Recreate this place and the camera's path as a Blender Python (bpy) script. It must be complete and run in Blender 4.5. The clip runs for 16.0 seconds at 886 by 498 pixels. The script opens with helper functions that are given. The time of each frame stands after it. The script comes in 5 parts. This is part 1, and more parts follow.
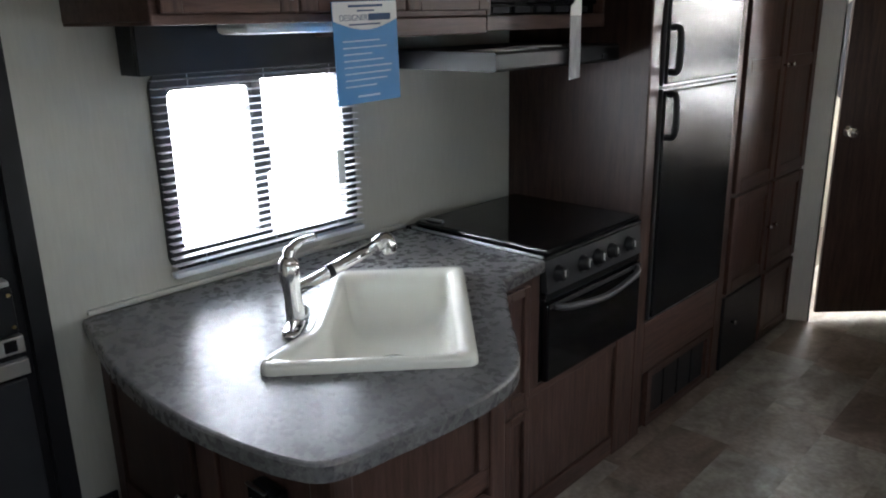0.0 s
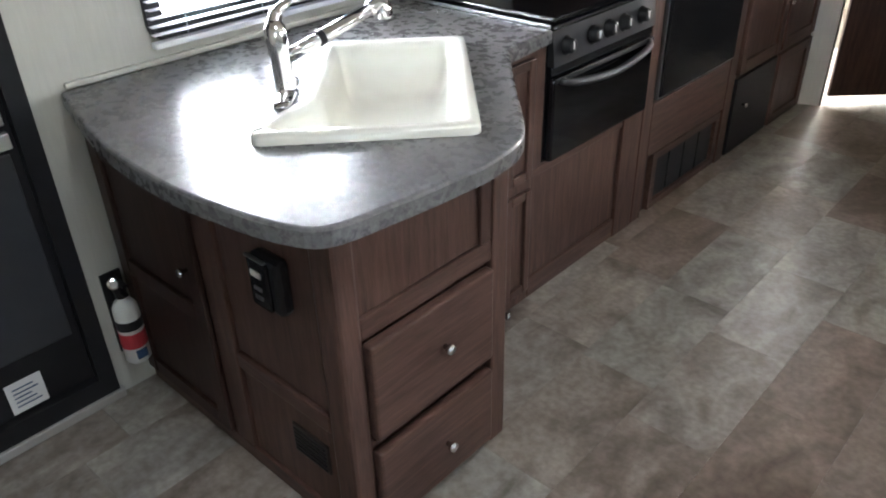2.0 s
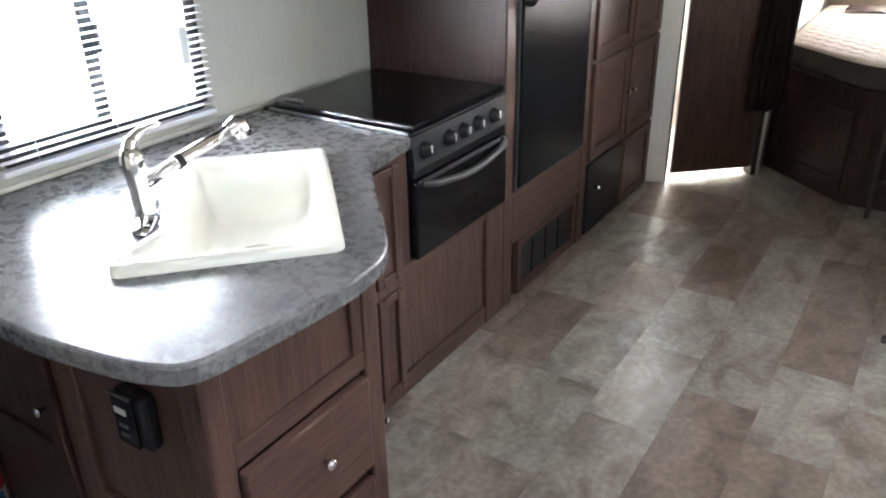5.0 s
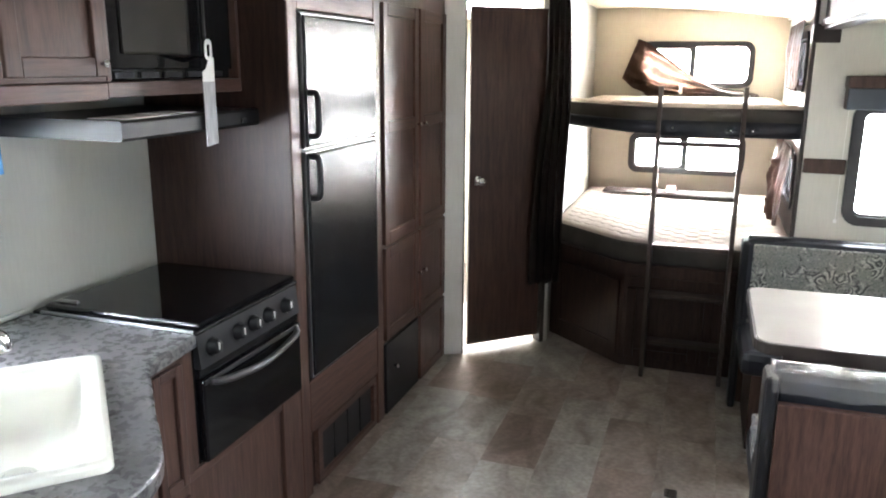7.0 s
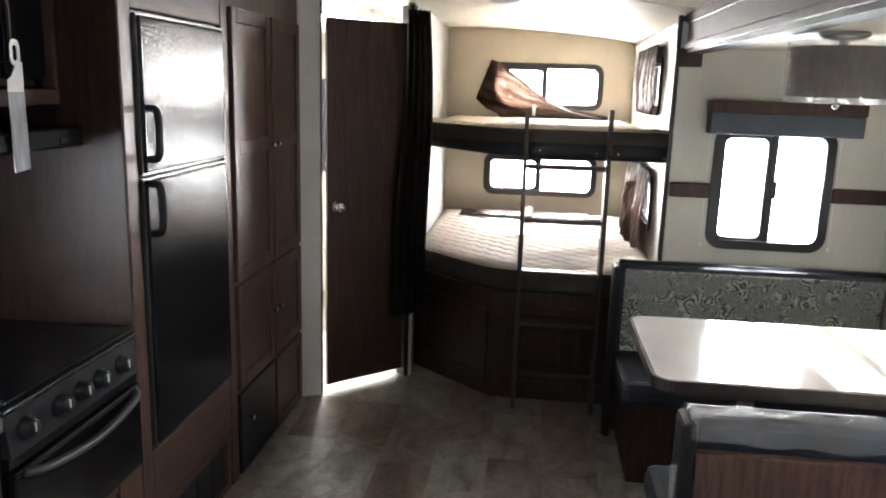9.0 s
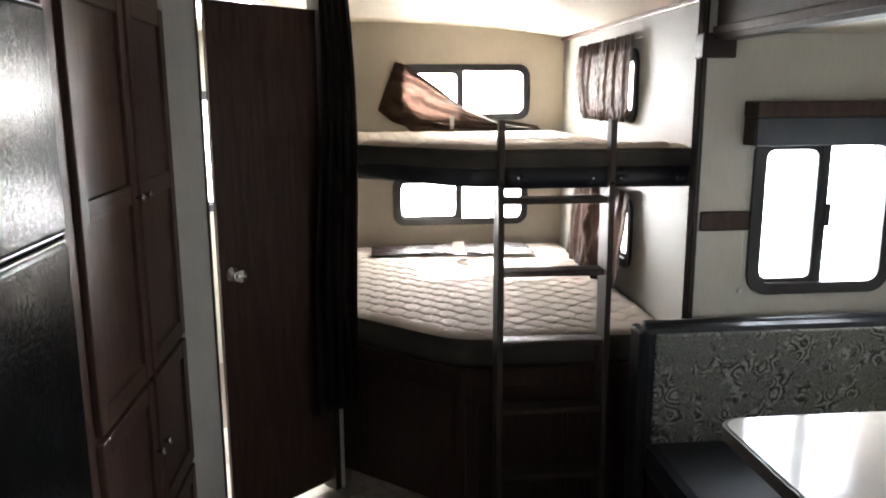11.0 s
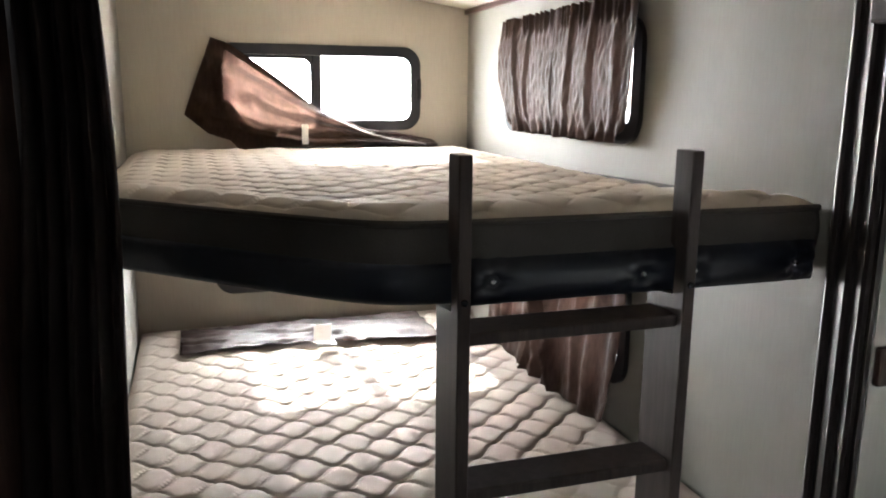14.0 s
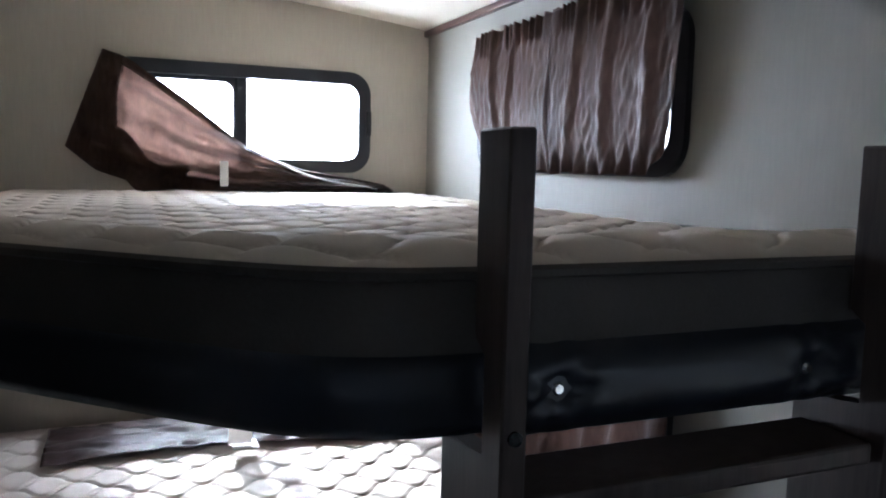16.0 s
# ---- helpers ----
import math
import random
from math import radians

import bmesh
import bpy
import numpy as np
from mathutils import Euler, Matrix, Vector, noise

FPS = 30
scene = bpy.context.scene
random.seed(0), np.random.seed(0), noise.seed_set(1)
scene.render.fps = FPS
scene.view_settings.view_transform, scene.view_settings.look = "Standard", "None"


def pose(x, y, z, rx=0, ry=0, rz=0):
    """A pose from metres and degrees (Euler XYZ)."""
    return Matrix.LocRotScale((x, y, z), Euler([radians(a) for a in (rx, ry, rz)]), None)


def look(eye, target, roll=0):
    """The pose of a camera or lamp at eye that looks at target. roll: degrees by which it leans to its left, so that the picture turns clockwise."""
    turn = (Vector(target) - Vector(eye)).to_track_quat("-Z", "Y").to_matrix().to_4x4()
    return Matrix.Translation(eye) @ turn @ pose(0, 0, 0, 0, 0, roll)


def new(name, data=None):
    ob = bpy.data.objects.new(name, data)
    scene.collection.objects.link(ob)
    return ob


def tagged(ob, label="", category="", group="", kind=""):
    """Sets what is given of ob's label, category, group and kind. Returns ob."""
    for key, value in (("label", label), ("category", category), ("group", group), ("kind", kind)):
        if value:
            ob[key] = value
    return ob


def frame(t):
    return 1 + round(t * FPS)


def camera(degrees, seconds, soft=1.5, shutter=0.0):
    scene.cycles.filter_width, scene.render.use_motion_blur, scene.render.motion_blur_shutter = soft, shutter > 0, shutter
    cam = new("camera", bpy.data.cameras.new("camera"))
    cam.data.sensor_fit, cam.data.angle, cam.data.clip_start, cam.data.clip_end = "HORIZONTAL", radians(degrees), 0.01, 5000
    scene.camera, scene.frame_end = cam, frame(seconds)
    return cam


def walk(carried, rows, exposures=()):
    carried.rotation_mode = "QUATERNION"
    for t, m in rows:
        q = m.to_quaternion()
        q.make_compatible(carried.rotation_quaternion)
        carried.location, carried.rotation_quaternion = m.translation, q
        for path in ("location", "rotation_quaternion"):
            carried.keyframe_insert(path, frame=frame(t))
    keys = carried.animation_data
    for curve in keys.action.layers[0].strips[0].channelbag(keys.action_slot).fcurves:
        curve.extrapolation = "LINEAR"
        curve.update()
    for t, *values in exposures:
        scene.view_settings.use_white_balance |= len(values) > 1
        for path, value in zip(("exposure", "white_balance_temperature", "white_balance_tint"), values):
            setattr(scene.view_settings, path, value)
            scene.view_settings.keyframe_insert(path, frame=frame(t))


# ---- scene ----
cam = camera(59.8, 16.0, soft=2.0)
PATH = [
    (0, (0.195, 0.05, 1.638), (-1.112, 1.45, 1.062), -1.1),
    (0.5, (0.186, 0.058, 1.61), (-1.097, 1.431, 0.926), -1.5),
    (1, (0.174, 0.065, 1.591), (-1.068, 1.41, 0.787), -1.1),
    (1.5, (0.163, 0.083, 1.562), (-1.045, 1.383, 0.64), -1.5),
    (2, (0.154, 0.088, 1.541), (-1.017, 1.327, 0.496), -1.6),
    (2.5, (0.148, 0.097, 1.53), (-0.98, 1.283, 0.382), -1.7),
    (3, (0.143, 0.102, 1.533), (-0.952, 1.247, 0.312), -1.4),
    (3.5, (0.158, 0.11, 1.546), (-0.922, 1.304, 0.359), -1.8),
    (3.7, (0.161, 0.109, 1.555), (-0.908, 1.352, 0.409), -1.4),
    (5.8, (0.199, 0.107, 1.659), (-0.686, 1.763, 0.968), -0.7),
    (6, (0.204, 0.103, 1.665), (-0.643, 1.799, 1.028), -0.4),
    (6.5, (0.223, 0.101, 1.678), (-0.536, 1.871, 1.14), -0.7),
    (7, (0.256, 0.123, 1.696), (-0.368, 1.964, 1.228), 0.4),
    (7.5, (0.252, 0.143, 1.699), (-0.238, 2.037, 1.283), -0.2),
    (8, (0.239, 0.166, 1.711), (-0.126, 2.092, 1.31), 0.5),
    (8.5, (0.224, 0.224, 1.705), (-0.065, 2.16, 1.295), 1.3),
    (8.7, (0.162, 0.284, 1.688), (-0.100, 2.223, 1.273), 1.6),
    (10.8, (-0.413, 1.438, 1.674), (-0.276, 3.393, 1.277), -0.5),
    (11, (-0.462, 1.54, 1.677), (-0.277, 3.493, 1.288), -0.3),
    (11.5, (-0.505, 1.77, 1.649), (-0.209, 3.702, 1.227), 0.4),
    (12, (-0.471, 2.046, 1.638), (-0.129, 3.966, 1.192), 0.7),
    (12.5, (-0.529, 2.326, 1.604), (-0.135, 4.219, 1.093), 1.1),
    (13, (-0.587, 2.619, 1.641), (-0.102, 4.482, 1.101), -1.3),
    (13.5, (-0.501, 2.907, 1.645), (0.087, 4.757, 1.164), 0.2),
    (14, (-0.376, 3.195, 1.682), (0.227, 5.06, 1.287), 0.5),
    (14.5, (-0.349, 3.455, 1.685), (0.276, 5.326, 1.357), -0.5),
    (15, (-0.317, 3.668, 1.687), (0.394, 5.518, 1.426), -0.7),
    (15.5, (-0.248, 3.745, 1.641), (0.524, 5.576, 1.411), 1.0),
    (16, (-0.253, 3.8, 1.563), (0.517, 5.633, 1.348), 1.4),
]
EXPOSURES = [
    (0.0, 2.5, 6100, 10), (1.0, 2.7, 6150, 10), (1.5, 3.2, 6200, 10), (3.0, 4.27, 6300, 10), (3.7, 4.12, 6300, 10), (6.0, 4.1, 6100, 10), (7.0, 4.02, 6100, 10), (7.5, 3.85, 6150, 10), (8.5, 3.42, 6200, 10),
    (11.0, 2.7, 6200, 10), (12.5, 2.7, 6100, 10), (13.5, 3.0, 6000, 10), (14.0, 2.35, 6000, 10), (14.5, 1.85, 5800, 10), (15.0, 1.55, 5650, 10), (15.5, 1.45, 5500, 10), (16.0, 1.65, 5050, 10),
]
walk(cam, [(t, look(eye, target, roll)) for t, eye, target, roll in PATH], EXPOSURES)


# ---- light ----
world = bpy.data.worlds.new("world")
scene.world = world
world.use_nodes = True
wn = world.node_tree.nodes
sky = wn.new("ShaderNodeTexSky")
sky.sky_type, sky.sun_disc = "NISHITA", False
sky.sun_elevation, sky.sun_rotation = radians(21), radians(-4)
world.node_tree.links.new(sky.outputs[0], wn["Background"].inputs[0])
wn["Background"].inputs[1].default_value = 0.1

sun = new("sun", bpy.data.lights.new("sun", "SUN"))
sun.data.energy, sun.data.angle, sun.data.color = 5.0, radians(1.2), (1.0, 0.93, 0.82)
sun.matrix_world = look((0, 0, 0), (0.05, -1.0, -0.38))


def opening_light(centre, facing, width, height, watts, tint=(1.0, 0.98, 0.95)):
    """Sky light in an opening, a seen window's or one added for its light."""
    data = bpy.data.lights.new("opening_light", "AREA")
    data.shape, data.size, data.size_y, data.energy, data.color = "RECTANGLE", width, height, watts, tint
    ob = new("opening_light", data)
    ob.matrix_world = look(centre, Vector(centre) + Vector(facing))
    return ob


opening_light((-1.80, 1.36, 1.235), (1, 0, 0), 0.66, 0.52, 5.0, (0.94, 0.97, 1.0))
opening_light((0.115, 6.45, 1.70), (0, -1, 0), 0.80, 0.32, 11.0, (1.0, 0.97, 0.93))
opening_light((0.115, 6.45, 1.03), (0, -1, 0), 0.80, 0.30, 9.0, (1.0, 0.97, 0.93))
opening_light((1.165, 4.22, 1.25), (0, -1, 0), 0.50, 0.54, 2.4, (0.94, 0.97, 1.0))
# Unseen slide-out window, added to light the kitchen fronts and floor.
opening_light((1.76, 1.90, 1.25), (-1, 0, 0), 1.0, 0.54, 0.55, (0.94, 0.97, 1.0))
opening_light((0.82, 5.46, 1.72), (-1, 0, 0), 0.86, 0.30, 0.9)
opening_light((0.82, 5.46, 1.03), (-1, 0, 0), 0.86, 0.30, 1.6)
# Unseen window behind the camera, added as weak fill.
opening_light((0.82, -0.7, 1.25), (-1, 0, 0), 0.9, 0.6, 0.2, (0.94, 0.97, 1.0))
opening_light((-1.32, 6.45, 1.35), (0, -1, 0), 0.56, 0.66, 14)
# Skylight assumed out of sight, to brighten the bathroom behind its door.
opening_light((-1.2, 5.3, 2.15), (0, 0, -1), 0.5, 0.66, 20)
# Roof vent made up out of view, to light the floor and drawers.
opening_light((-0.10, 0.55, 2.16), (0, 0, -1), 0.34, 0.34, 1.25, (0.94, 0.97, 1.0))


# ---- materials ----
def nodes_of(name):
    m = bpy.data.materials.new(name)
    m.use_nodes = True
    return m, m.node_tree.nodes, m.node_tree.links, m.node_tree.nodes["Principled BSDF"]


def ramp(n, stops):
    r = n.new("ShaderNodeValToRGB")
    while len(r.color_ramp.elements) < len(stops):
        r.color_ramp.elements.new(0.5)
    for e, (p, c) in zip(r.color_ramp.elements, stops):
        e.position, e.color = p, (*c, 1)
    return r


def grain_tex(n, l, scale, stretch=(1, 1, 1), detail=4.0, distortion=0.0):
    tc, mp, nz = n.new("ShaderNodeTexCoord"), n.new("ShaderNodeMapping"), n.new("ShaderNodeTexNoise")
    mp.inputs["Scale"].default_value = stretch
    nz.inputs["Scale"].default_value, nz.inputs["Detail"].default_value, nz.inputs["Distortion"].default_value = scale, detail, distortion
    l.new(tc.outputs["Object"], mp.inputs[0])
    l.new(mp.outputs[0], nz.inputs[0])
    return nz


def bump_on(n, l, b, source, strength, distance):
    bp = n.new("ShaderNodeBump")
    bp.inputs["Strength"].default_value, bp.inputs["Distance"].default_value = strength, distance
    l.new(source, bp.inputs["Height"])
    l.new(bp.outputs[0], b.inputs["Normal"])


def plain(name, col, rough, metal=0.0, vary=0.12, scale=6.0, bump=0.0, bump_scale=120.0, stretch=(1, 1, 1), coat=0.0, spec=0.4):
    """Colour with soft large variation, fine grain in the gloss and in the relief."""
    m, n, l, b = nodes_of(name)
    big = grain_tex(n, l, scale, stretch)
    lo, hi = [max(0, c * (1 - vary)) for c in col], [min(1, c * (1 + vary)) for c in col]
    r = ramp(n, [(0.3, lo), (0.7, hi)])
    l.new(big.outputs[0], r.inputs[0])
    l.new(r.outputs[0], b.inputs["Base Color"])
    fine = grain_tex(n, l, bump_scale, stretch, 3.0)
    mr = n.new("ShaderNodeMapRange")
    mr.inputs["To Min"].default_value, mr.inputs["To Max"].default_value = rough * 0.8, min(1, rough * 1.2)
    l.new(fine.outputs[0], mr.inputs[0])
    l.new(mr.outputs[0], b.inputs["Roughness"])
    b.inputs["Metallic"].default_value, b.inputs["Coat Weight"].default_value, b.inputs["Specular IOR Level"].default_value = metal, coat, spec
    if bump:
        bump_on(n, l, b, fine.outputs[0], bump, 0.002)
    return m


def wood(name, dark, light, rough, stretch):
    """Wood-print laminate with grain along the axis that stretch leaves small."""
    m, n, l, b = nodes_of(name)
    g = grain_tex(n, l, 6.0, stretch, 6.0, 0.6)
    f = grain_tex(n, l, 40.0, stretch, 3.0)
    mx = n.new("ShaderNodeMix")
    mx.inputs[0].default_value = 0.35
    l.new(g.outputs[0], mx.inputs[2])
    l.new(f.outputs[0], mx.inputs[3])
    mid = [(a + c) / 2 for a, c in zip(dark, light)]
    r = ramp(n, [(0.32, dark), (0.5, mid), (0.68, light)])
    l.new(mx.outputs[0], r.inputs[0])
    l.new(r.outputs[0], b.inputs["Base Color"])
    b.inputs["Roughness"].default_value, b.inputs["Specular IOR Level"].default_value = rough, 0.26
    bump_on(n, l, b, f.outputs[0], 0.12, 0.001)
    return m


UP, ALONG_Y, ALONG_X = (9, 9, 0.7), (9, 0.7, 9), (0.7, 9, 9)
WOOD = wood("walnut_laminate", (0.045, 0.0245, 0.020), (0.128, 0.071, 0.056), 0.38, UP)
WOOD_Y = wood("walnut_laminate_level", (0.045, 0.0245, 0.020), (0.128, 0.071, 0.056), 0.38, ALONG_Y)
WOOD_X = wood("walnut_laminate_across", (0.045, 0.0245, 0.020), (0.128, 0.071, 0.056), 0.38, ALONG_X)
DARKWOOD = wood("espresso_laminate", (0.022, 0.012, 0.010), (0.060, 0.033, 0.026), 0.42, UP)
LADDER = wood("painted_brown_wood", (0.040, 0.030, 0.026), (0.075, 0.056, 0.048), 0.5, UP)
TRIM = plain("dark_trim", (0.030, 0.022, 0.019), 0.45, vary=0.25, scale=12)
BLACK = plain("black_enamel", (0.009, 0.009, 0.010), 0.2, vary=0.2)
GLASSBLACK = plain("black_glass", (0.005, 0.005, 0.006), 0.07, vary=0.2)
BLACKPLASTIC = plain("black_plastic", (0.014, 0.014, 0.016), 0.4, vary=0.2, bump=0.1, spec=0.25)
GREYMETAL = plain("brushed_grey_metal", (0.30, 0.30, 0.31), 0.32, 0.9, vary=0.1, stretch=(1, 12, 1))
CHROME = plain("chrome", (0.75, 0.75, 0.76), 0.09, 1.0, vary=0.04)
PORCELAIN = plain("cream_sink_acrylic", (0.74, 0.73, 0.66), 0.22, vary=0.03, coat=0.3)
WHITE = plain("white_plastic", (0.72, 0.72, 0.70), 0.4, vary=0.05)
PAPER = plain("white_paper", (0.74, 0.74, 0.74), 0.8, vary=0.05)
BLUEPAPER = plain("blue_print", (0.035, 0.20, 0.48), 0.5, vary=0.06)
NAVY = plain("navy_print", (0.03, 0.07, 0.16), 0.6)
PALEPRINT = plain("pale_print", (0.45, 0.60, 0.75), 0.6)
ALUMINIUM = plain("aluminium_sill", (0.55, 0.54, 0.52), 0.35, 0.6, vary=0.1)
FRAMEBLACK = plain("window_frame_black", (0.018, 0.018, 0.022), 0.35, vary=0.2)
SLAT = plain("blind_slat_white", (0.75, 0.76, 0.80), 0.4, vary=0.04)
CEILING = plain("cream_ceiling_panel", (0.58, 0.535, 0.44), 0.55, vary=0.05, bump=0.1, bump_scale=300)
SCREEN = plain("grey_door_panel", (0.036, 0.038, 0.044), 0.5, vary=0.12)
VINYL = plain("black_vinyl", (0.017, 0.019, 0.026), 0.33, vary=0.3, bump=0.12, bump_scale=90)
RED = plain("red_label", (0.42, 0.03, 0.04), 0.5)
BRASS = plain("brass", (0.60, 0.45, 0.20), 0.3, 1.0)
MATTRESS_SIDE = plain("brown_mattress_border", (0.066, 0.059, 0.051), 0.85, vary=0.2, bump=0.3, bump_scale=250)
DARKCLOTH = plain("dark_curtain_cloth", (0.030, 0.019, 0.016), 0.8, vary=0.3, bump=0.2, bump_scale=200)
TABLETOP = plain("pale_table_laminate", (0.50, 0.47, 0.44), 0.13, vary=0.07, scale=3, coat=0.4)
GRAVEL = plain("pale_gravel", (0.34, 0.32, 0.29), 0.9, vary=0.3, scale=3, bump=0.6, bump_scale=30)
SHELL = plain("white_trailer_skin", (0.7, 0.7, 0.7), 0.4)


def wallpaper(name, col):
    m, n, l, b = nodes_of(name)
    a = grain_tex(n, l, 30.0, (5, 5, 0.5), 3.0)
    c = grain_tex(n, l, 2.5, (1, 1, 1), 2.0)
    mx = n.new("ShaderNodeMix")
    mx.inputs[0].default_value = 0.5
    l.new(a.outputs[0], mx.inputs[2])
    l.new(c.outputs[0], mx.inputs[3])
    r = ramp(n, [(0.3, [v * 0.92 for v in col]), (0.7, [v * 1.06 for v in col])])
    l.new(mx.outputs[0], r.inputs[0])
    l.new(r.outputs[0], b.inputs["Base Color"])
    b.inputs["Roughness"].default_value = 0.6
    bump_on(n, l, b, a.outputs[0], 0.25, 0.001)
    return m


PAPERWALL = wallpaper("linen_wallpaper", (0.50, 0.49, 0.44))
# Bunk wallpaper, its warm tone carrying sunlight bounced off the mattress.
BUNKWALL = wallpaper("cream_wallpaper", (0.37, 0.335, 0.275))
# Same bunk paper darkened: the side walls' shade is in the colour.
SHADEDWALL = wallpaper("shaded_cream_wallpaper", (0.228, 0.215, 0.183))
BATHWALL = wallpaper("white_wallpaper", (0.72, 0.70, 0.67))


def laminate_stone():
    m, n, l, b = nodes_of("speckled_grey_laminate")
    a, c, d = grain_tex(n, l, 22.0, detail=6.0, distortion=1.2), grain_tex(n, l, 95.0, detail=4.0, distortion=0.8), grain_tex(n, l, 40.0, detail=3.0)
    mx = n.new("ShaderNodeMix")
    mx.inputs[0].default_value = 0.6
    l.new(a.outputs[0], mx.inputs[2])
    l.new(c.outputs[0], mx.inputs[3])
    r = ramp(n, [(0.30, (0.055, 0.055, 0.058)), (0.45, (0.110, 0.108, 0.112)), (0.57, (0.150, 0.147, 0.150)), (0.74, (0.24, 0.235, 0.236))])
    l.new(mx.outputs[0], r.inputs[0])
    l.new(r.outputs[0], b.inputs["Base Color"])
    mr = n.new("ShaderNodeMapRange")
    mr.inputs["To Min"].default_value, mr.inputs["To Max"].default_value = 0.2, 0.36
    l.new(d.outputs[0], mr.inputs[0])
    l.new(mr.outputs[0], b.inputs["Roughness"])
    bump_on(n, l, b, c.outputs[0], 0.08, 0.001)
    return m


STONE = laminate_stone()


def floor_vinyl():
    m, n, l, b = nodes_of("slate_print_vinyl")
    info = n.new("ShaderNodeObjectInfo")
    tone = ramp(n, [(0.0, (0.205, 0.155, 0.130)), (0.3, (0.245, 0.198, 0.170)), (0.6, (0.285, 0.245, 0.215)), (0.85, (0.315, 0.292, 0.268)), (1.0, (0.27, 0.250, 0.225))])
    l.new(info.outputs["Random"], tone.inputs[0])
    a, c = grain_tex(n, l, 7.0, (1, 0.6, 1), 6.0, 1.0), grain_tex(n, l, 45.0, detail=5.0)
    shift = n.new("ShaderNodeMath")
    shift.operation = "MULTIPLY"
    shift.inputs[1].default_value = 40.0
    l.new(info.outputs["Random"], shift.inputs[0])
    for tex in (a, c):
        l.new(shift.outputs[0], tex.inputs[0].links[0].from_node.inputs["Location"])
    va = ramp(n, [(0.3, (0.56, 0.52, 0.49)), (0.5, (0.95, 0.95, 0.94)), (0.7, (1.3, 1.31, 1.30))])
    l.new(a.outputs[0], va.inputs[0])
    mul = n.new("ShaderNodeMix")
    mul.data_type, mul.blend_type, mul.inputs[0].default_value = "RGBA", "MULTIPLY", 1.0
    l.new(tone.outputs[0], mul.inputs[6])
    l.new(va.outputs[0], mul.inputs[7])
    vb = ramp(n, [(0.35, (0.82, 0.80, 0.78)), (0.65, (1.12, 1.12, 1.12))])
    l.new(c.outputs[0], vb.inputs[0])
    mul2 = n.new("ShaderNodeMix")
    mul2.data_type, mul2.blend_type, mul2.inputs[0].default_value = "RGBA", "MULTIPLY", 1.0
    l.new(mul.outputs[2], mul2.inputs[6])
    l.new(vb.outputs[0], mul2.inputs[7])
    l.new(mul2.outputs[2], b.inputs["Base Color"])
    mr = n.new("ShaderNodeMapRange")
    mr.inputs["To Min"].default_value, mr.inputs["To Max"].default_value = 0.27, 0.37
    l.new(a.outputs[0], mr.inputs[0])
    l.new(mr.outputs[0], b.inputs["Roughness"])
    bump_on(n, l, b, c.outputs[0], 0.12, 0.001)
    return m


VINYLFLOOR = floor_vinyl()


def paisley():
    m, n, l, b = nodes_of("grey_paisley_fabric")
    tc, vo = n.new("ShaderNodeTexCoord"), n.new("ShaderNodeTexVoronoi")
    wob = grain_tex(n, l, 9.0, detail=3.0)
    mixv = n.new("ShaderNodeMix")
    mixv.data_type = "VECTOR"
    mixv.inputs[0].default_value = 0.11
    l.new(tc.outputs["Object"], mixv.inputs[4])
    l.new(wob.outputs[1], mixv.inputs[5])
    vo.inputs["Scale"].default_value = 15.0
    l.new(mixv.outputs[1], vo.inputs[0])
    wave = n.new("ShaderNodeMath")
    wave.operation = "MULTIPLY"
    wave.inputs[1].default_value = 24.0
    l.new(vo.outputs["Distance"], wave.inputs[0])
    sn = n.new("ShaderNodeMath")
    sn.operation = "SINE"
    l.new(wave.outputs[0], sn.inputs[0])
    fine = grain_tex(n, l, 70.0, detail=4.0, distortion=2.0)
    spots = grain_tex(n, l, 13.0, detail=1.0)
    mask = n.new("ShaderNodeMapRange")
    mask.inputs["From Min"].default_value, mask.inputs["From Max"].default_value = 0.46, 0.62
    l.new(spots.outputs[0], mask.inputs[0])
    only = n.new("ShaderNodeMath")
    only.operation = "MULTIPLY"
    l.new(sn.outputs[0], only.inputs[0])
    l.new(mask.outputs[0], only.inputs[1])
    sn = only
    ad = n.new("ShaderNodeMath")
    ad.operation = "MULTIPLY_ADD"
    ad.inputs[1].default_value = 0.27
    l.new(sn.outputs[0], ad.inputs[0])
    l.new(fine.outputs[0], ad.inputs[2])
    r = ramp(n, [(0.30, (0.030, 0.032, 0.032)), (0.42, (0.15, 0.155, 0.145)), (0.6, (0.19, 0.195, 0.18)), (0.74, (0.38, 0.38, 0.345))])
    l.new(ad.outputs[0], r.inputs[0])
    l.new(r.outputs[0], b.inputs["Base Color"])
    b.inputs["Roughness"].default_value = 0.8
    weave = grain_tex(n, l, 400.0)
    bump_on(n, l, b, weave.outputs[0], 0.3, 0.001)
    return m


PAISLEY = paisley()


def quilt_cloth():
    m, n, l, b = nodes_of("cream_quilted_ticking")
    a, c = grain_tex(n, l, 5.0), grain_tex(n, l, 350.0)
    r = ramp(n, [(0.3, (0.50, 0.43, 0.36)), (0.7, (0.60, 0.53, 0.45))])
    l.new(a.outputs[0], r.inputs[0])
    l.new(r.outputs[0], b.inputs["Base Color"])
    b.inputs["Roughness"].default_value = 0.85
    bump_on(n, l, b, c.outputs[0], 0.25, 0.001)
    return m


QUILT = quilt_cloth()


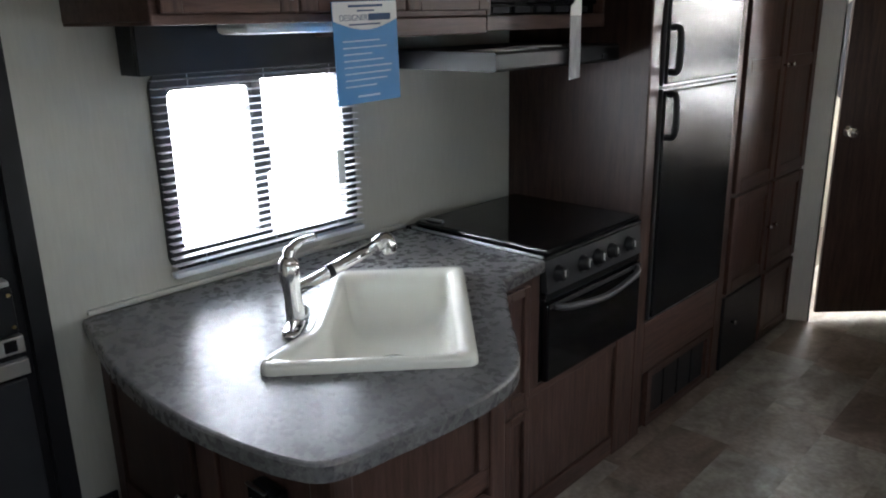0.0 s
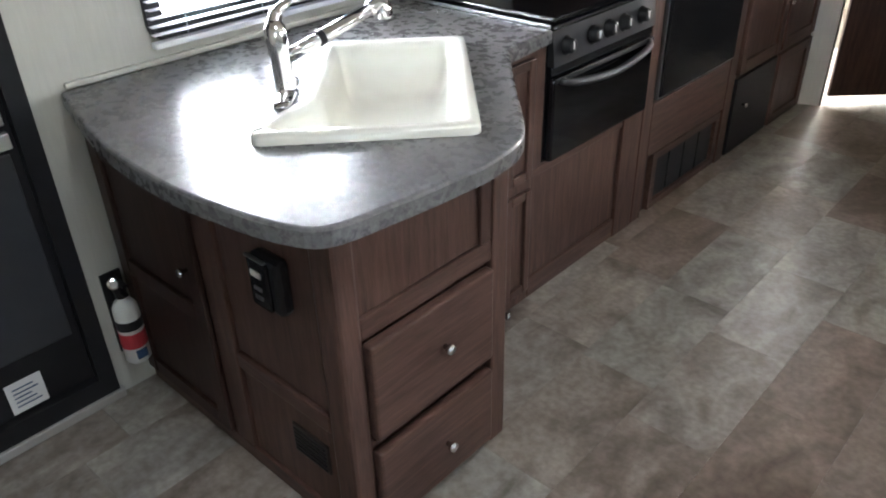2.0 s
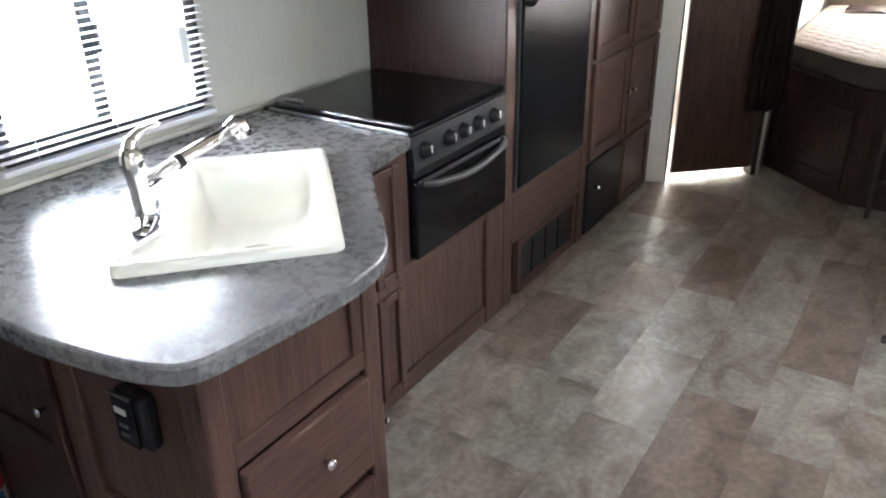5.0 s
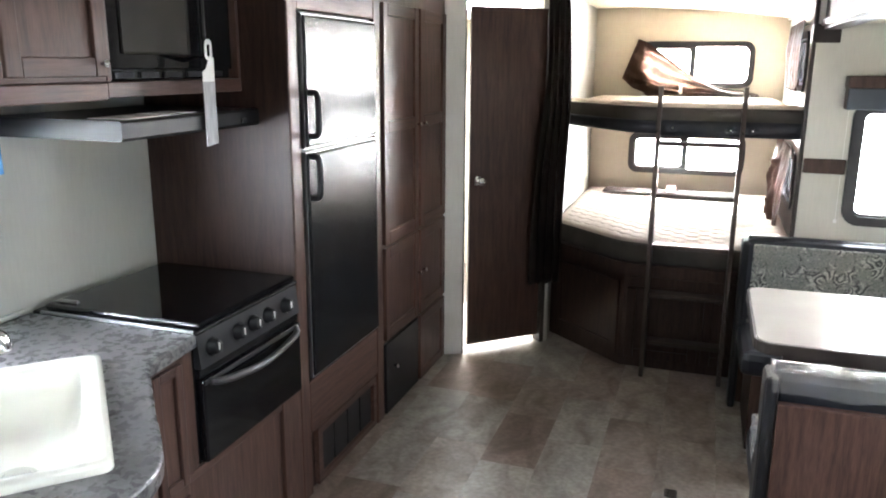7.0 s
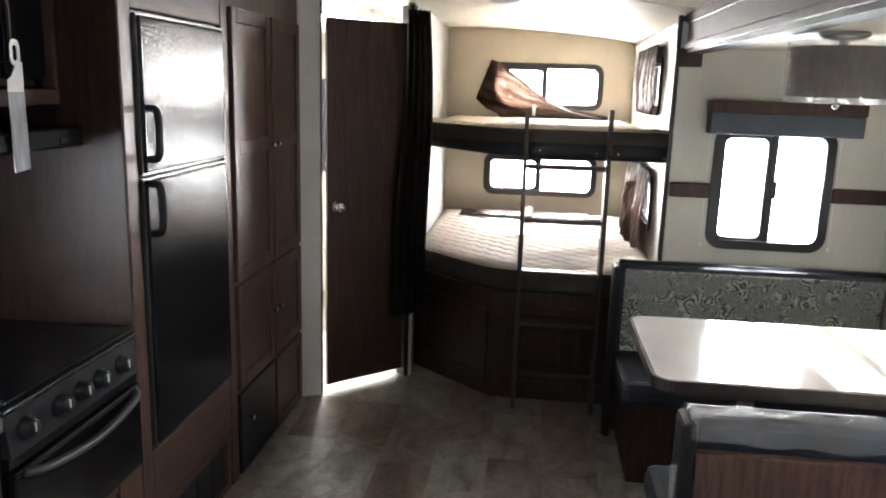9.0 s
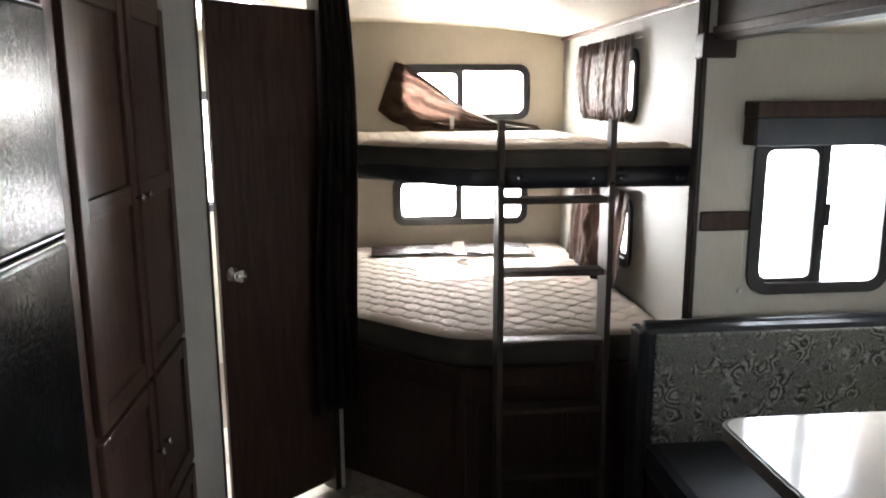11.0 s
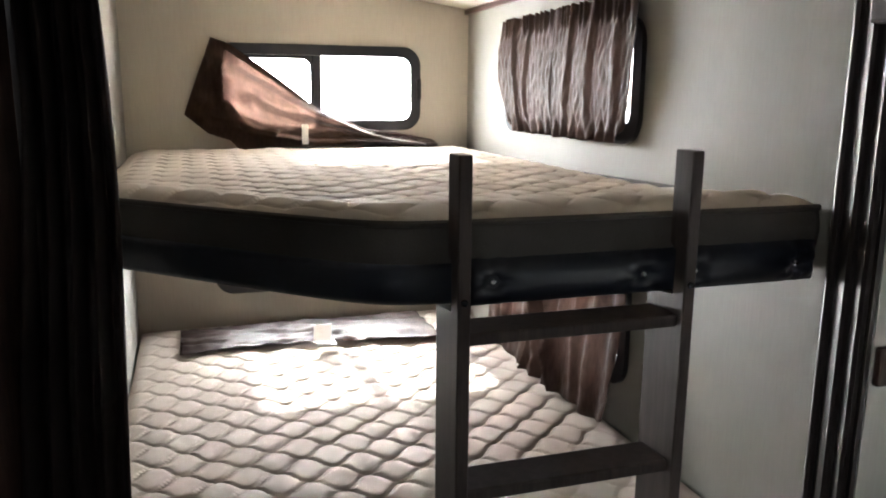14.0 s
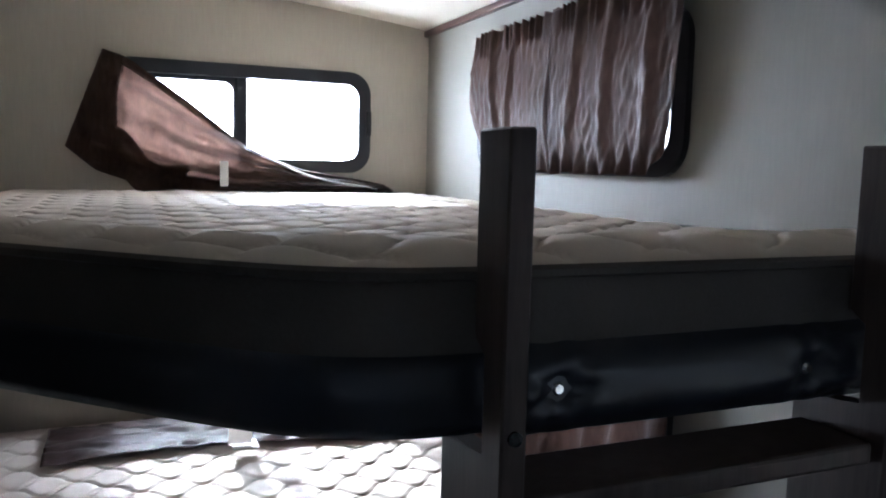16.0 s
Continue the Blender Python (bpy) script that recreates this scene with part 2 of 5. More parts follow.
def satin(name, col, through_light, glow=2.2):
    """Thin satin cloth that lets some light through."""
    m, n, l, b = nodes_of(name)
    a, c = grain_tex(n, l, 7.0), grain_tex(n, l, 75.0, (1, 1, 0.28), 3.0, 0.6)
    r = ramp(n, [(0.3, [v * 0.8 for v in col]), (0.7, [v * 1.2 for v in col])])
    l.new(a.outputs[0], r.inputs[0])
    l.new(r.outputs[0], b.inputs["Base Color"])
    b.inputs["Roughness"].default_value, b.inputs["Specular IOR Level"].default_value = 0.48, 0.16
    bump_on(n, l, b, c.outputs[0], 0.6, 0.004)
    tr, mix = n.new("ShaderNodeBsdfTranslucent"), n.new("ShaderNodeMixShader")
    bright = ramp(n, [(0.35, [v * glow * 0.55 for v in col]), (0.65, [v * glow * 1.3 for v in col])])
    l.new(c.outputs[0], bright.inputs[0])
    l.new(bright.outputs[0], tr.inputs[0])
    mix.inputs[0].default_value = through_light
    l.new(b.outputs[0], mix.inputs[1])
    l.new(tr.outputs[0], mix.inputs[2])
    l.new(mix.outputs[0], n["Material Output"].inputs[0])
    return m


SATIN = satin("brown_satin", (0.074, 0.044, 0.034), 0.13, 3.3)


def clear(name, rough=0.0, tint=(1, 1, 1)):
    m, n, l, b = nodes_of(name)
    b.inputs["Base Color"].default_value, b.inputs["Roughness"].default_value = (*tint, 1), rough
    b.inputs["Transmission Weight"].default_value, b.inputs["IOR"].default_value = 1.0, 1.45
    return m


GLASS = clear("window_glass")
FROSTED = satin("milky_frosted_glass", (0.62, 0.64, 0.64), 0.7, 1.3)
SMOKED = plain("smoked_microwave_glass", (0.030, 0.029, 0.027), 0.18, vary=0.1)


def wrap():
    m, n, l, b = nodes_of("clear_plastic_wrap")
    b.inputs["Base Color"].default_value, b.inputs["Roughness"].default_value = (0.85, 0.85, 0.85, 1), 0.10
    cr = grain_tex(n, l, 14.0, detail=3.0, distortion=2.5)
    bump_on(n, l, b, cr.outputs[0], 1.0, 0.014)
    tp, mix = n.new("ShaderNodeBsdfTransparent"), n.new("ShaderNodeMixShader")
    b.inputs["Transmission Weight"].default_value, b.inputs["IOR"].default_value = 0.75, 1.5
    mix.inputs[0].default_value = 0.6
    l.new(b.outputs[0], mix.inputs[1])
    l.new(tp.outputs[0], mix.inputs[2])
    l.new(mix.outputs[0], n["Material Output"].inputs[0])
    return m


WRAP = wrap()
SHADE = satin("taupe_lamp_shade", (0.17, 0.135, 0.115), 0.25, 1.6)


def fridge_skin():
    m, n, l, b = nodes_of("pebbled_black_fridge_door")
    b.inputs["Base Color"].default_value, b.inputs["Roughness"].default_value = (0.009, 0.009, 0.010, 1), 0.2
    b.inputs["Specular IOR Level"].default_value = 0.18
    a, c = grain_tex(n, l, 85.0, (1, 1, 0.75), 2.0, 0.8), grain_tex(n, l, 8.0)
    r = ramp(n, [(0.3, (0.007, 0.007, 0.008)), (0.7, (0.012, 0.012, 0.013))])
    l.new(c.outputs[0], r.inputs[0])
    l.new(r.outputs[0], b.inputs["Base Color"])
    bump_on(n, l, b, a.outputs[0], 0.55, 0.0022)
    return m


FRIDGE = fridge_skin()


# ---- shape helpers ----
def put(name, bm, material):
    me = bpy.data.meshes.new(name)
    bmesh.ops.recalc_face_normals(bm, faces=bm.faces)
    bm.to_mesh(me)
    bm.free()
    me.materials.append(material)
    return new(name, me)


def thing(name, at, label, category, group=""):
    e = new(name)
    e.empty_display_size = 0.1
    e.location = at
    return tagged(e, label, category, group)


def part(name, bm, material, parent, label="", smooth=False):
    ob = put(name, bm, material)
    if smooth:
        for p in ob.data.polygons:
            p.use_smooth = True
    ob.parent = parent
    if parent.data is None:
        ob.matrix_parent_inverse = Matrix.Translation(-Vector(parent.location))
    if label:
        ob["label"] = label
    return ob


def single(name, bm, material, label, category, group="", kind="", smooth=False):
    ob = put(name, bm, material)
    if smooth:
        for p in ob.data.polygons:
            p.use_smooth = True
    return tagged(ob, label, category, group, kind)


def box(x0, x1, y0, y1, z0, z1, bev=0.003, bm=None, turn=None):
    bm = bm or bmesh.new()
    m = Matrix.Translation(((x0 + x1) / 2, (y0 + y1) / 2, (z0 + z1) / 2)) @ Matrix.Diagonal((abs(x1 - x0), abs(y1 - y0), abs(z1 - z0), 1))
    made = bmesh.ops.create_cube(bm, size=1, matrix=(turn @ m) if turn else m)
    if bev:
        edges = {e for v in made["verts"] for e in v.link_edges}
        bmesh.ops.bevel(bm, geom=list(edges), offset=bev, segments=2, profile=0.5, affect="EDGES")
    return bm


def prism(outline, z0, z1, bev=0.0, bm=None, axis="z"):
    """An outline in a plane, pulled to a thickness; axis: the way of the pull."""
    bm = bm or bmesh.new()
    where = {"z": lambda a, b, c: (a, b, c), "x": lambda a, b, c: (c, a, b), "y": lambda a, b, c: (a, c, b)}[axis]
    lo = [bm.verts.new(where(a, b, z0)) for a, b in outline]
    hi = [bm.verts.new(where(a, b, z1)) for a, b in outline]
    bm.faces.new(lo[::-1])
    top = bm.faces.new(hi)
    for i in range(len(lo)):
        j = (i + 1) % len(lo)
        bm.faces.new((lo[i], lo[j], hi[j], hi[i]))
    if bev:
        bmesh.ops.bevel(bm, geom=list(top.edges), offset=bev, segments=3, profile=0.5, affect="EDGES")
    return bm


def rounded(u0, u1, v0, v1, r, n=6):
    out = []
    for cu, cv, a in ((u1 - r, v1 - r, 0), (u0 + r, v1 - r, 90), (u0 + r, v0 + r, 180), (u1 - r, v0 + r, 270)):
        for i in range(n + 1):
            t = radians(a + 90 * i / n)
            out.append((cu + r * math.cos(t), cv + r * math.sin(t)))
    return out


def ring(axis, outer, inner, d0, d1, bm=None):
    """A frame between two outlines of as many points, with depth."""
    bm = bm or bmesh.new()
    where = {"z": lambda a, b, c: (a, b, c), "x": lambda a, b, c: (c, a, b), "y": lambda a, b, c: (a, c, b)}[axis]
    loops = [[bm.verts.new(where(a, b, d)) for a, b in o] for o, d in ((outer, d0), (outer, d1), (inner, d1), (inner, d0))]
    n = len(outer)
    for k in range(4):
        p, q = loops[k], loops[(k + 1) % 4]
        for i in range(n):
            j = (i + 1) % n
            bm.faces.new((p[i], p[j], q[j], q[i]))
    return bm


def tube(points, r, n=10, bm=None, ends=True):
    """A round bar along points; r may be one radius or one for each point."""
    bm = bm or bmesh.new()
    pts = [Vector(p) for p in points]
    rad = r if isinstance(r, (list, tuple)) else [r] * len(pts)
    side, rings = None, []
    for i, p in enumerate(pts):
        d = (pts[min(i + 1, len(pts) - 1)] - pts[max(i - 1, 0)]).normalized()
        if side is None:
            side = d.orthogonal().normalized()
        side = (side - d * side.dot(d)).normalized()
        up = d.cross(side)
        rings.append([bm.verts.new(p + rad[i] * (math.cos(2 * math.pi * k / n) * side + math.sin(2 * math.pi * k / n) * up)) for k in range(n)])
    for a, b in zip(rings, rings[1:]):
        for k in range(n):
            bm.faces.new((a[k], a[(k + 1) % n], b[(k + 1) % n], b[k]))
    if ends:
        bm.faces.new(rings[0][::-1])
        bm.faces.new(rings[-1])
    return bm


def lathe(profile, base, way=(0, 0, 1), n=16, bm=None):
    """A turned shape: (distance along way, radius) from base."""
    base, way = Vector(base), Vector(way).normalized()
    return tube([base + way * d for d, _ in profile], [max(r, 0.0004) for _, r in profile], n, bm)


def curve(points, n=8):
    """A smooth line through points."""
    p = [Vector(q) for q in points]
    p = [2 * p[0] - p[1]] + p + [2 * p[-1] - p[-2]]
    out = []
    for i in range(1, len(p) - 2):
        for k in range(n):
            t = k / n
            out.append(0.5 * (2 * p[i] + (p[i + 1] - p[i - 1]) * t + (2 * p[i - 1] - 5 * p[i] + 4 * p[i + 1] - p[i + 2]) * t * t + (3 * p[i] - p[i - 1] - 3 * p[i + 1] + p[i + 2]) * t ** 3))
    return out + [p[-2]]


def cloth(f, nu, nv, thick=0.002):
    """A hanging or lying cloth from a function of (u, v) in 0..1."""
    bm = bmesh.new()
    g = [[bm.verts.new(f(i / nu, j / nv)) for i in range(nu + 1)] for j in range(nv + 1)]
    for j in range(nv):
        for i in range(nu):
            bm.faces.new((g[j][i], g[j][i + 1], g[j + 1][i + 1], g[j + 1][i]))
    bmesh.ops.solidify(bm, geom=bm.faces[:], thickness=thick)
    return bm


def knob_on(parent, at, way, size=0.014, name="knob", material=None):
    bm = lathe([(0, size * 0.45), (size * 0.9, size * 0.4), (size * 1.1, size * 0.9), (size * 1.6, size), (size * 2.0, size * 0.8), (size * 2.2, size * 0.2)], at, way, 14)
    return part(name, bm, material or CHROME, parent, "polished chrome knob", True)


def panel_door(name, parent, axis, d, u0, u1, v0, v1, thick=0.02, rail=0.055, out=1, rails=(), material=None):
    """A framed door with sunk panels on the plane d; out: the side it faces; rails: heights of middle rails."""
    material = material or WOOD

    def slab(a0, a1, b0, b1, t0, t1, bev):
        lo, hi = sorted((d + out * t0, d + out * t1))
        return box(lo, hi, a0, a1, b0, b1, bev) if axis == "x" else box(a0, a1, lo, hi, b0, b1, bev)
    door = part(name, slab(u0 + 0.004, u1 - 0.004, v0 + 0.004, v1 - 0.004, 0, thick - 0.012, 0.001), material, parent)
    part("stile", slab(u0, u0 + rail, v0, v1, 0.0005, thick, 0.004), material, door)
    part("stile", slab(u1 - rail, u1, v0, v1, 0.0005, thick, 0.004), material, door)
    across = WOOD_Y if axis == "x" else WOOD_X
    for b in [v0] + list(rails) + [v1 - rail]:
        part("rail", slab(u0 + rail + 0.0005, u1 - rail - 0.0005, b, b + rail, 0.0005, thick - 0.001, 0.003), across if material is WOOD else material, door)
    return door


def wall_x(name, x0, x1, y0, y1, z0, z1, holes, material, label):
    """A wall that stands along y, with openings (y0, y1, z0, z1)."""
    bm, cuts = bmesh.new(), sorted({y0, y1, *[h[0] for h in holes], *[h[1] for h in holes]})
    for a, b in zip(cuts, cuts[1:]):
        free = [(z0, z1)]
        for h in holes:
            if h[0] < b and h[1] > a:
                free = [q for p, r in free for q in ((p, min(r, h[2])), (max(p, h[3]), r)) if q[1] - q[0] > 1e-6]
        for p, r in free:
            box(x0, x1, a, b, p, r, 0, bm)
    return single(name, bm, material, label, "wall", kind="structure")


def wall_y(name, y0, y1, x0, x1, z0, z1, holes, material, label):
    bm, cuts = bmesh.new(), sorted({x0, x1, *[h[0] for h in holes], *[h[1] for h in holes]})
    for a, b in zip(cuts, cuts[1:]):
        free = [(z0, z1)]
        for h in holes:
            if h[0] < b and h[1] > a:
                free = [q for p, r in free for q in ((p, min(r, h[2])), (max(p, h[3]), r)) if q[1] - q[0] > 1e-6]
        for p, r in free:
            box(a, b, y0, y1, p, r, 0, bm)
    return single(name, bm, material, label, "wall", kind="structure")


# ---- structure ----
KW, RW, REAR, FRONT = -1.75, 0.76, 6.385, -1.6      # kitchen wall, right wall, rear wall, front wall
SLIDE_X, SLIDE_END, SLIDE_NEAR, SLIDE_Z = 1.70, 4.155, 1.05, 1.885
MID = (KW + RW) / 2


def roof_z(x):
    return 2.118 - 0.088 * ((x - MID) / (RW - MID)) ** 2


wall_x("wall_kitchen", KW - 0.06, KW, FRONT, REAR + 0.06, -0.05, 2.15, [(1.05, 1.675, 1.0, 1.49), (-0.02, 0.69, 0.03, 1.96)], PAPERWALL, "pale grey linen-patterned wallpaper on the kitchen wall")
wall_x("wall_bunk_side", RW, RW + 0.06, 4.20, REAR + 0.06, -0.05, 2.15, [(5.03, 5.89, 1.58, 1.86), (5.03, 5.89, 0.89, 1.17)], SHADEDWALL, "cream wallpapered side wall of the bunk alcove, toned for shade")
wall_x("wall_front_side", RW, RW + 0.06, FRONT, SLIDE_NEAR, -0.05, 2.15, [(-1.15, -0.25, 0.95, 1.55)], PAPERWALL, "pale grey wallpapered side wall")
wall_y("wall_rear", REAR, REAR + 0.06, KW, RW, -0.05, 2.15, [(-0.26, 0.515, 1.56, 1.84), (-0.285, 0.51, 0.90, 1.16), (-1.60, -1.04, 1.02, 1.68)], BUNKWALL, "cream wallpapered rear wall behind the bunks")
wall_y("wall_front", FRONT - 0.06, FRONT, KW - 0.06, RW + 0.06, -0.05, 2.15, [], PAPERWALL, "pale grey wallpapered front wall")
wall_x("wall_bunk_bath", -0.66, -0.62, 4.70, REAR, -0.05, 2.15, [], SHADEDWALL, "cream wallpapered partition between bunks and bathroom, toned for shade")
wall_y("wall_slide_end", SLIDE_END, SLIDE_END + 0.04, 0.700, SLIDE_X + 0.06, 0.0, 2.0, [(0.925, 1.40, 0.99, 1.51)], PAPERWALL, "pale grey wallpapered end wall of the slide-out")
wall_y("wall_slide_near", SLIDE_NEAR - 0.04, SLIDE_NEAR, 0.79, SLIDE_X + 0.06, 0.0, 2.0, [], PAPERWALL, "pale grey wallpapered end wall of the slide-out")
wall_x("wall_slide_outer", SLIDE_X, SLIDE_X + 0.06, SLIDE_NEAR, SLIDE_END, 0.0, 2.0, [(1.40, 2.40, 0.98, 1.52)], PAPERWALL, "pale grey wallpapered outer wall of the slide-out")

single("wall_bath_end", prism([(KW, 4.245), (-1.128, 4.245), (-1.030, 4.288), (-1.052, 4.318), (KW, 4.318)], 0, 2.11), BATHWALL, "narrow pale grey wall end beside the pantry", "wall", kind="structure")

ROOF_HOLES = ((-1.46, -0.94, 4.96, 5.64), (-0.30, 0.10, 0.36, 0.74))   # assumed bathroom skylight, added roof vent
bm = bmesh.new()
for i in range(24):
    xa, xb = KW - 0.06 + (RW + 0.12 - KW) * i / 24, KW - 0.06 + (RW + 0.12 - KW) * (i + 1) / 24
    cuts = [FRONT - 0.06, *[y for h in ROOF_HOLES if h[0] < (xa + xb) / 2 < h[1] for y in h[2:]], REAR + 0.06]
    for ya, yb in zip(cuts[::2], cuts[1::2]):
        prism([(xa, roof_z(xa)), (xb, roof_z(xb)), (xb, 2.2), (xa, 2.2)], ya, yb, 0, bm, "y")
for yb in (1.8, 3.0, 3.95):
    for i in range(24):
        xa, xb = KW + (RW - KW) * i / 24, KW + (RW - KW) * (i + 1) / 24
        prism([(xa, roof_z(xa) - 0.004), (xb, roof_z(xb) - 0.004), (xb, roof_z(xb) + 0.01), (xa, roof_z(xa) + 0.01)], yb - 0.014, yb + 0.014, 0, bm, "y")
single("ceiling", bm, CEILING, "gently arched cream ceiling panels with thin battens", "ceiling", kind="structure")
single("ceiling_slide", box(0.79, SLIDE_X + 0.06, SLIDE_NEAR, SLIDE_END + 0.04, SLIDE_Z, 1.95, 0), CEILING, "cream ceiling panel of the slide-out", "ceiling", kind="structure")
floor = single("floor", prism([(KW - 0.06, FRONT - 0.06), (RW + 0.06, FRONT - 0.06), (RW + 0.06, SLIDE_NEAR - 0.04), (SLIDE_X + 0.06, SLIDE_NEAR - 0.04), (SLIDE_X + 0.06, SLIDE_END + 0.04), (RW + 0.06, SLIDE_END + 0.04), (RW + 0.06, REAR + 0.06), (KW - 0.06, REAR + 0.06)], -0.06, -0.003), plain("floor_backing", (0.10, 0.08, 0.065), 0.5), "brown and grey slate-print vinyl floor", "floor", kind="structure")
g = single("ground", box(-150, 150, -150, 150, -0.9, -0.8, 0), GRAVEL, "pale gravel yard outside the trailer", "ground", kind="structure")

# slide-out surround: header, jamb posts, belt moulding
single("trim_slide_header", ring("y", [(0.725, 1.86), (0.80, 1.86), (0.80, 2.06), (0.725, 2.06)], [(0.735, 1.87), (0.79, 1.87), (0.79, 2.05), (0.735, 2.05)], SLIDE_NEAR, 4.20), TRIM, "dark stained header moulding over the slide-out opening", "trim", kind="structure")
bm = box(0.712, 0.724, SLIDE_NEAR, 4.20, 1.875, 1.905, 0.004)
box(0.716, 0.7245, SLIDE_NEAR, 4.20, 1.99, 2.04, 0.004, bm)
single("trim_slide_header_bead", bm, DARKWOOD, "stepped bead on the slide-out header", "trim", kind="structure")
bm = prism([(0.688, 4.157), (0.699, 4.157), (0.699, 4.197), (0.757, 4.200), (0.757, 4.308), (0.736, 4.310)], 0, 2.03)
for a, b in ((0.690, 4.176), (0.706, 4.226), (0.724, 4.284)):
    tube([(a, b, 0.0), (a, b, 2.03)], 0.010, 8, bm)
single("trim_slide_jamb", bm, TRIM, "dark stained fluted jamb beside the slide-out", "trim", kind="structure")
bm = box(0.680, 0.80, 4.150, 4.225, 1.80, 1.885, 0.006)
single("trim_corner_block", bm, TRIM, "dark corner block at the head of the jamb", "trim", kind="structure")
bm = box(0.702, 0.885, SLIDE_END - 0.016, SLIDE_END, 1.20, 1.27, 0.006)
box(1.44, SLIDE_X, SLIDE_END - 0.016, SLIDE_END, 1.20, 1.27, 0.006, bm)
box(SLIDE_X - 0.016, SLIDE_X, 3.72, SLIDE_END - 0.017, 1.20, 1.27, 0.006, bm)
single("trim_belt", bm, DARKWOOD, "dark belt moulding round the slide-out walls", "trim", kind="structure")
bm = box(RW - 0.02, RW, 4.30, REAR, 2.008, 2.03, 0.005)
single("trim_bunk_cornice", bm, WOOD_Y, "thin brown cornice strip over the bunk side wall", "trim", kind="structure")


def rv_window(name, axis, d, u0, u1, v0, v1, mull, into, label, r=0.075, wide=0.042, latch=None):
    """A sliding trailer window with a rounded dark frame; into: the way to the room."""
    w = thing(name, {"x": (d, (u0 + u1) / 2, v0), "y": ((u0 + u1) / 2, d, v0)}[axis], label, "window")
    w["kind"] = "structure"
    part("window_frame", ring(axis, rounded(u0, u1, v0, v1, r), rounded(u0 + wide, u1 - wide, v0 + wide, v1 - wide, r * 0.6), d - into * 0.05, d + into * 0.014), FRAMEBLACK, w)
    bm = bmesh.new()
    lo, hi = sorted((d - into * 0.045, d - into * 0.004))
    if axis == "x":
        box(lo, hi, mull - 0.018, mull + 0.018, v0 + wide * 0.9, v1 - wide * 0.9, 0.004, bm)
    else:
        box(mull - 0.018, mull + 0.018, lo, hi, v0 + wide * 0.9, v1 - wide * 0.9, 0.004, bm)
    part("mullion", bm, FRAMEBLACK, w)
    for a, b, o in ((u0 + wide * 0.8, mull - 0.017, 0.030), (mull + 0.017, u1 - wide * 0.8, 0.024)):
        lo, hi = sorted((d - into * o, d - into * (o + 0.004)))
        bm = box(lo, hi, a, b, v0 + wide * 0.8, v1 - wide * 0.8, 0) if axis == "x" else box(a, b, lo, hi, v0 + wide * 0.8, v1 - wide * 0.8, 0)
        p = part("pane", bm, GLASS, w, "clear glass pane")
        p.visible_shadow = False
    at, mid = (mull + 0.017 if latch is None else latch), (v0 + v1) / 2
    lo, hi = sorted((d + into * 0.0005, d + into * 0.022 if latch else d + into * 0.008))
    spans = (at - 0.009, at + 0.009)
    bm = box(lo, hi, *spans, mid - 0.042, mid + 0.042, 0.003) if axis == "x" else box(*spans, lo, hi, mid - 0.042, mid + 0.042, 0.003)
    part("latch", bm, BLACKPLASTIC, w)
    lo, hi = sorted((d - into * 0.040, d - into * 0.008))
    part("sash", ring(axis, rounded(u0 + wide * 0.92, mull - 0.012, v0 + wide * 0.92, v1 - wide * 0.92, 0.005), rounded(u0 + wide + 0.014, mull - 0.026, v0 + wide + 0.014, v1 - wide - 0.014, r * 0.4), lo, hi), FRAMEBLACK, w, "black frame of the sliding pane")
    return w


rv_window("window_1", "x", KW, 1.02, 1.70, 0.97, 1.52, 1.355, 1, "black-framed sliding window over the kitchen counter", 0.05)
rv_window("window_2", "y", REAR, -0.29, 0.545, 1.53, 1.87, 0.115, -1, "wide black-framed sliding window over the upper bunk", latch=0.538)
rv_window("window_3", "y", REAR, -0.32, 0.54, 0.87, 1.19, 0.105, -1, "wide black-framed sliding window over the lower bunk", latch=0.533)
rv_window("window_4", "x", RW, 5.0, 5.93, 1.55, 1.89, 5.46, -1, "black-framed window behind brown curtains, upper bunk")
rv_window("window_5", "x", RW, 5.0, 5.93, 0.86, 1.20, 5.46, -1, "black-framed window behind a brown curtain, lower bunk")
rv_window("window_6", "y", SLIDE_END, 0.89, 1.435, 0.96, 1.54, 1.165, -1, "black-framed sliding window at the dinette")
rv_window("fill_window_1", "x", SLIDE_X, 1.36, 2.44, 0.94, 1.56, 1.90, -1, "unseen black-framed window added to the slide-out's outer wall for light")
rv_window("fill_window_2", "x", RW, -1.19, -0.21, 0.91, 1.59, -0.7, -1, "unseen black-framed window added to the front side wall for fill")
bath = rv_window("window_9", "y", REAR, -1.635, -1.005, 0.985, 1.715, -1.32, -1, "black-framed frosted window of the bathroom")
for p in bath.children:
    if p.name.startswith("pane"):
        p.visible_shadow = True
        p.data.materials[0] = FROSTED
        p["label"] = "milky frosted pane"

# ---- entry door ----
ed = thing("door_1", (KW, 0.33, 0), "black-framed entry door with grey panels, closed", "door")
ed["kind"] = "structure"
part("door_frame", ring("x", [(-0.07, 0.03), (0.688, 0.03), (0.688, 1.98), (-0.07, 1.98)], [(0.0, 0.09), (0.640, 0.09), (0.640, 1.92), (0.0, 1.92)], KW - 0.05, KW + 0.015), BLACKPLASTIC, ed)
part("door_leaf", box(KW - 0.035, KW - 0.012, 0.0, 0.640, 0.09, 1.92, 0.002), BLACKPLASTIC, ed, "black door leaf")
part("door_panel", box(KW - 0.014, KW - 0.004, 0.0, 0.618, 0.26, 0.80, 0.004), SCREEN, ed, "smooth dark grey lower panel")
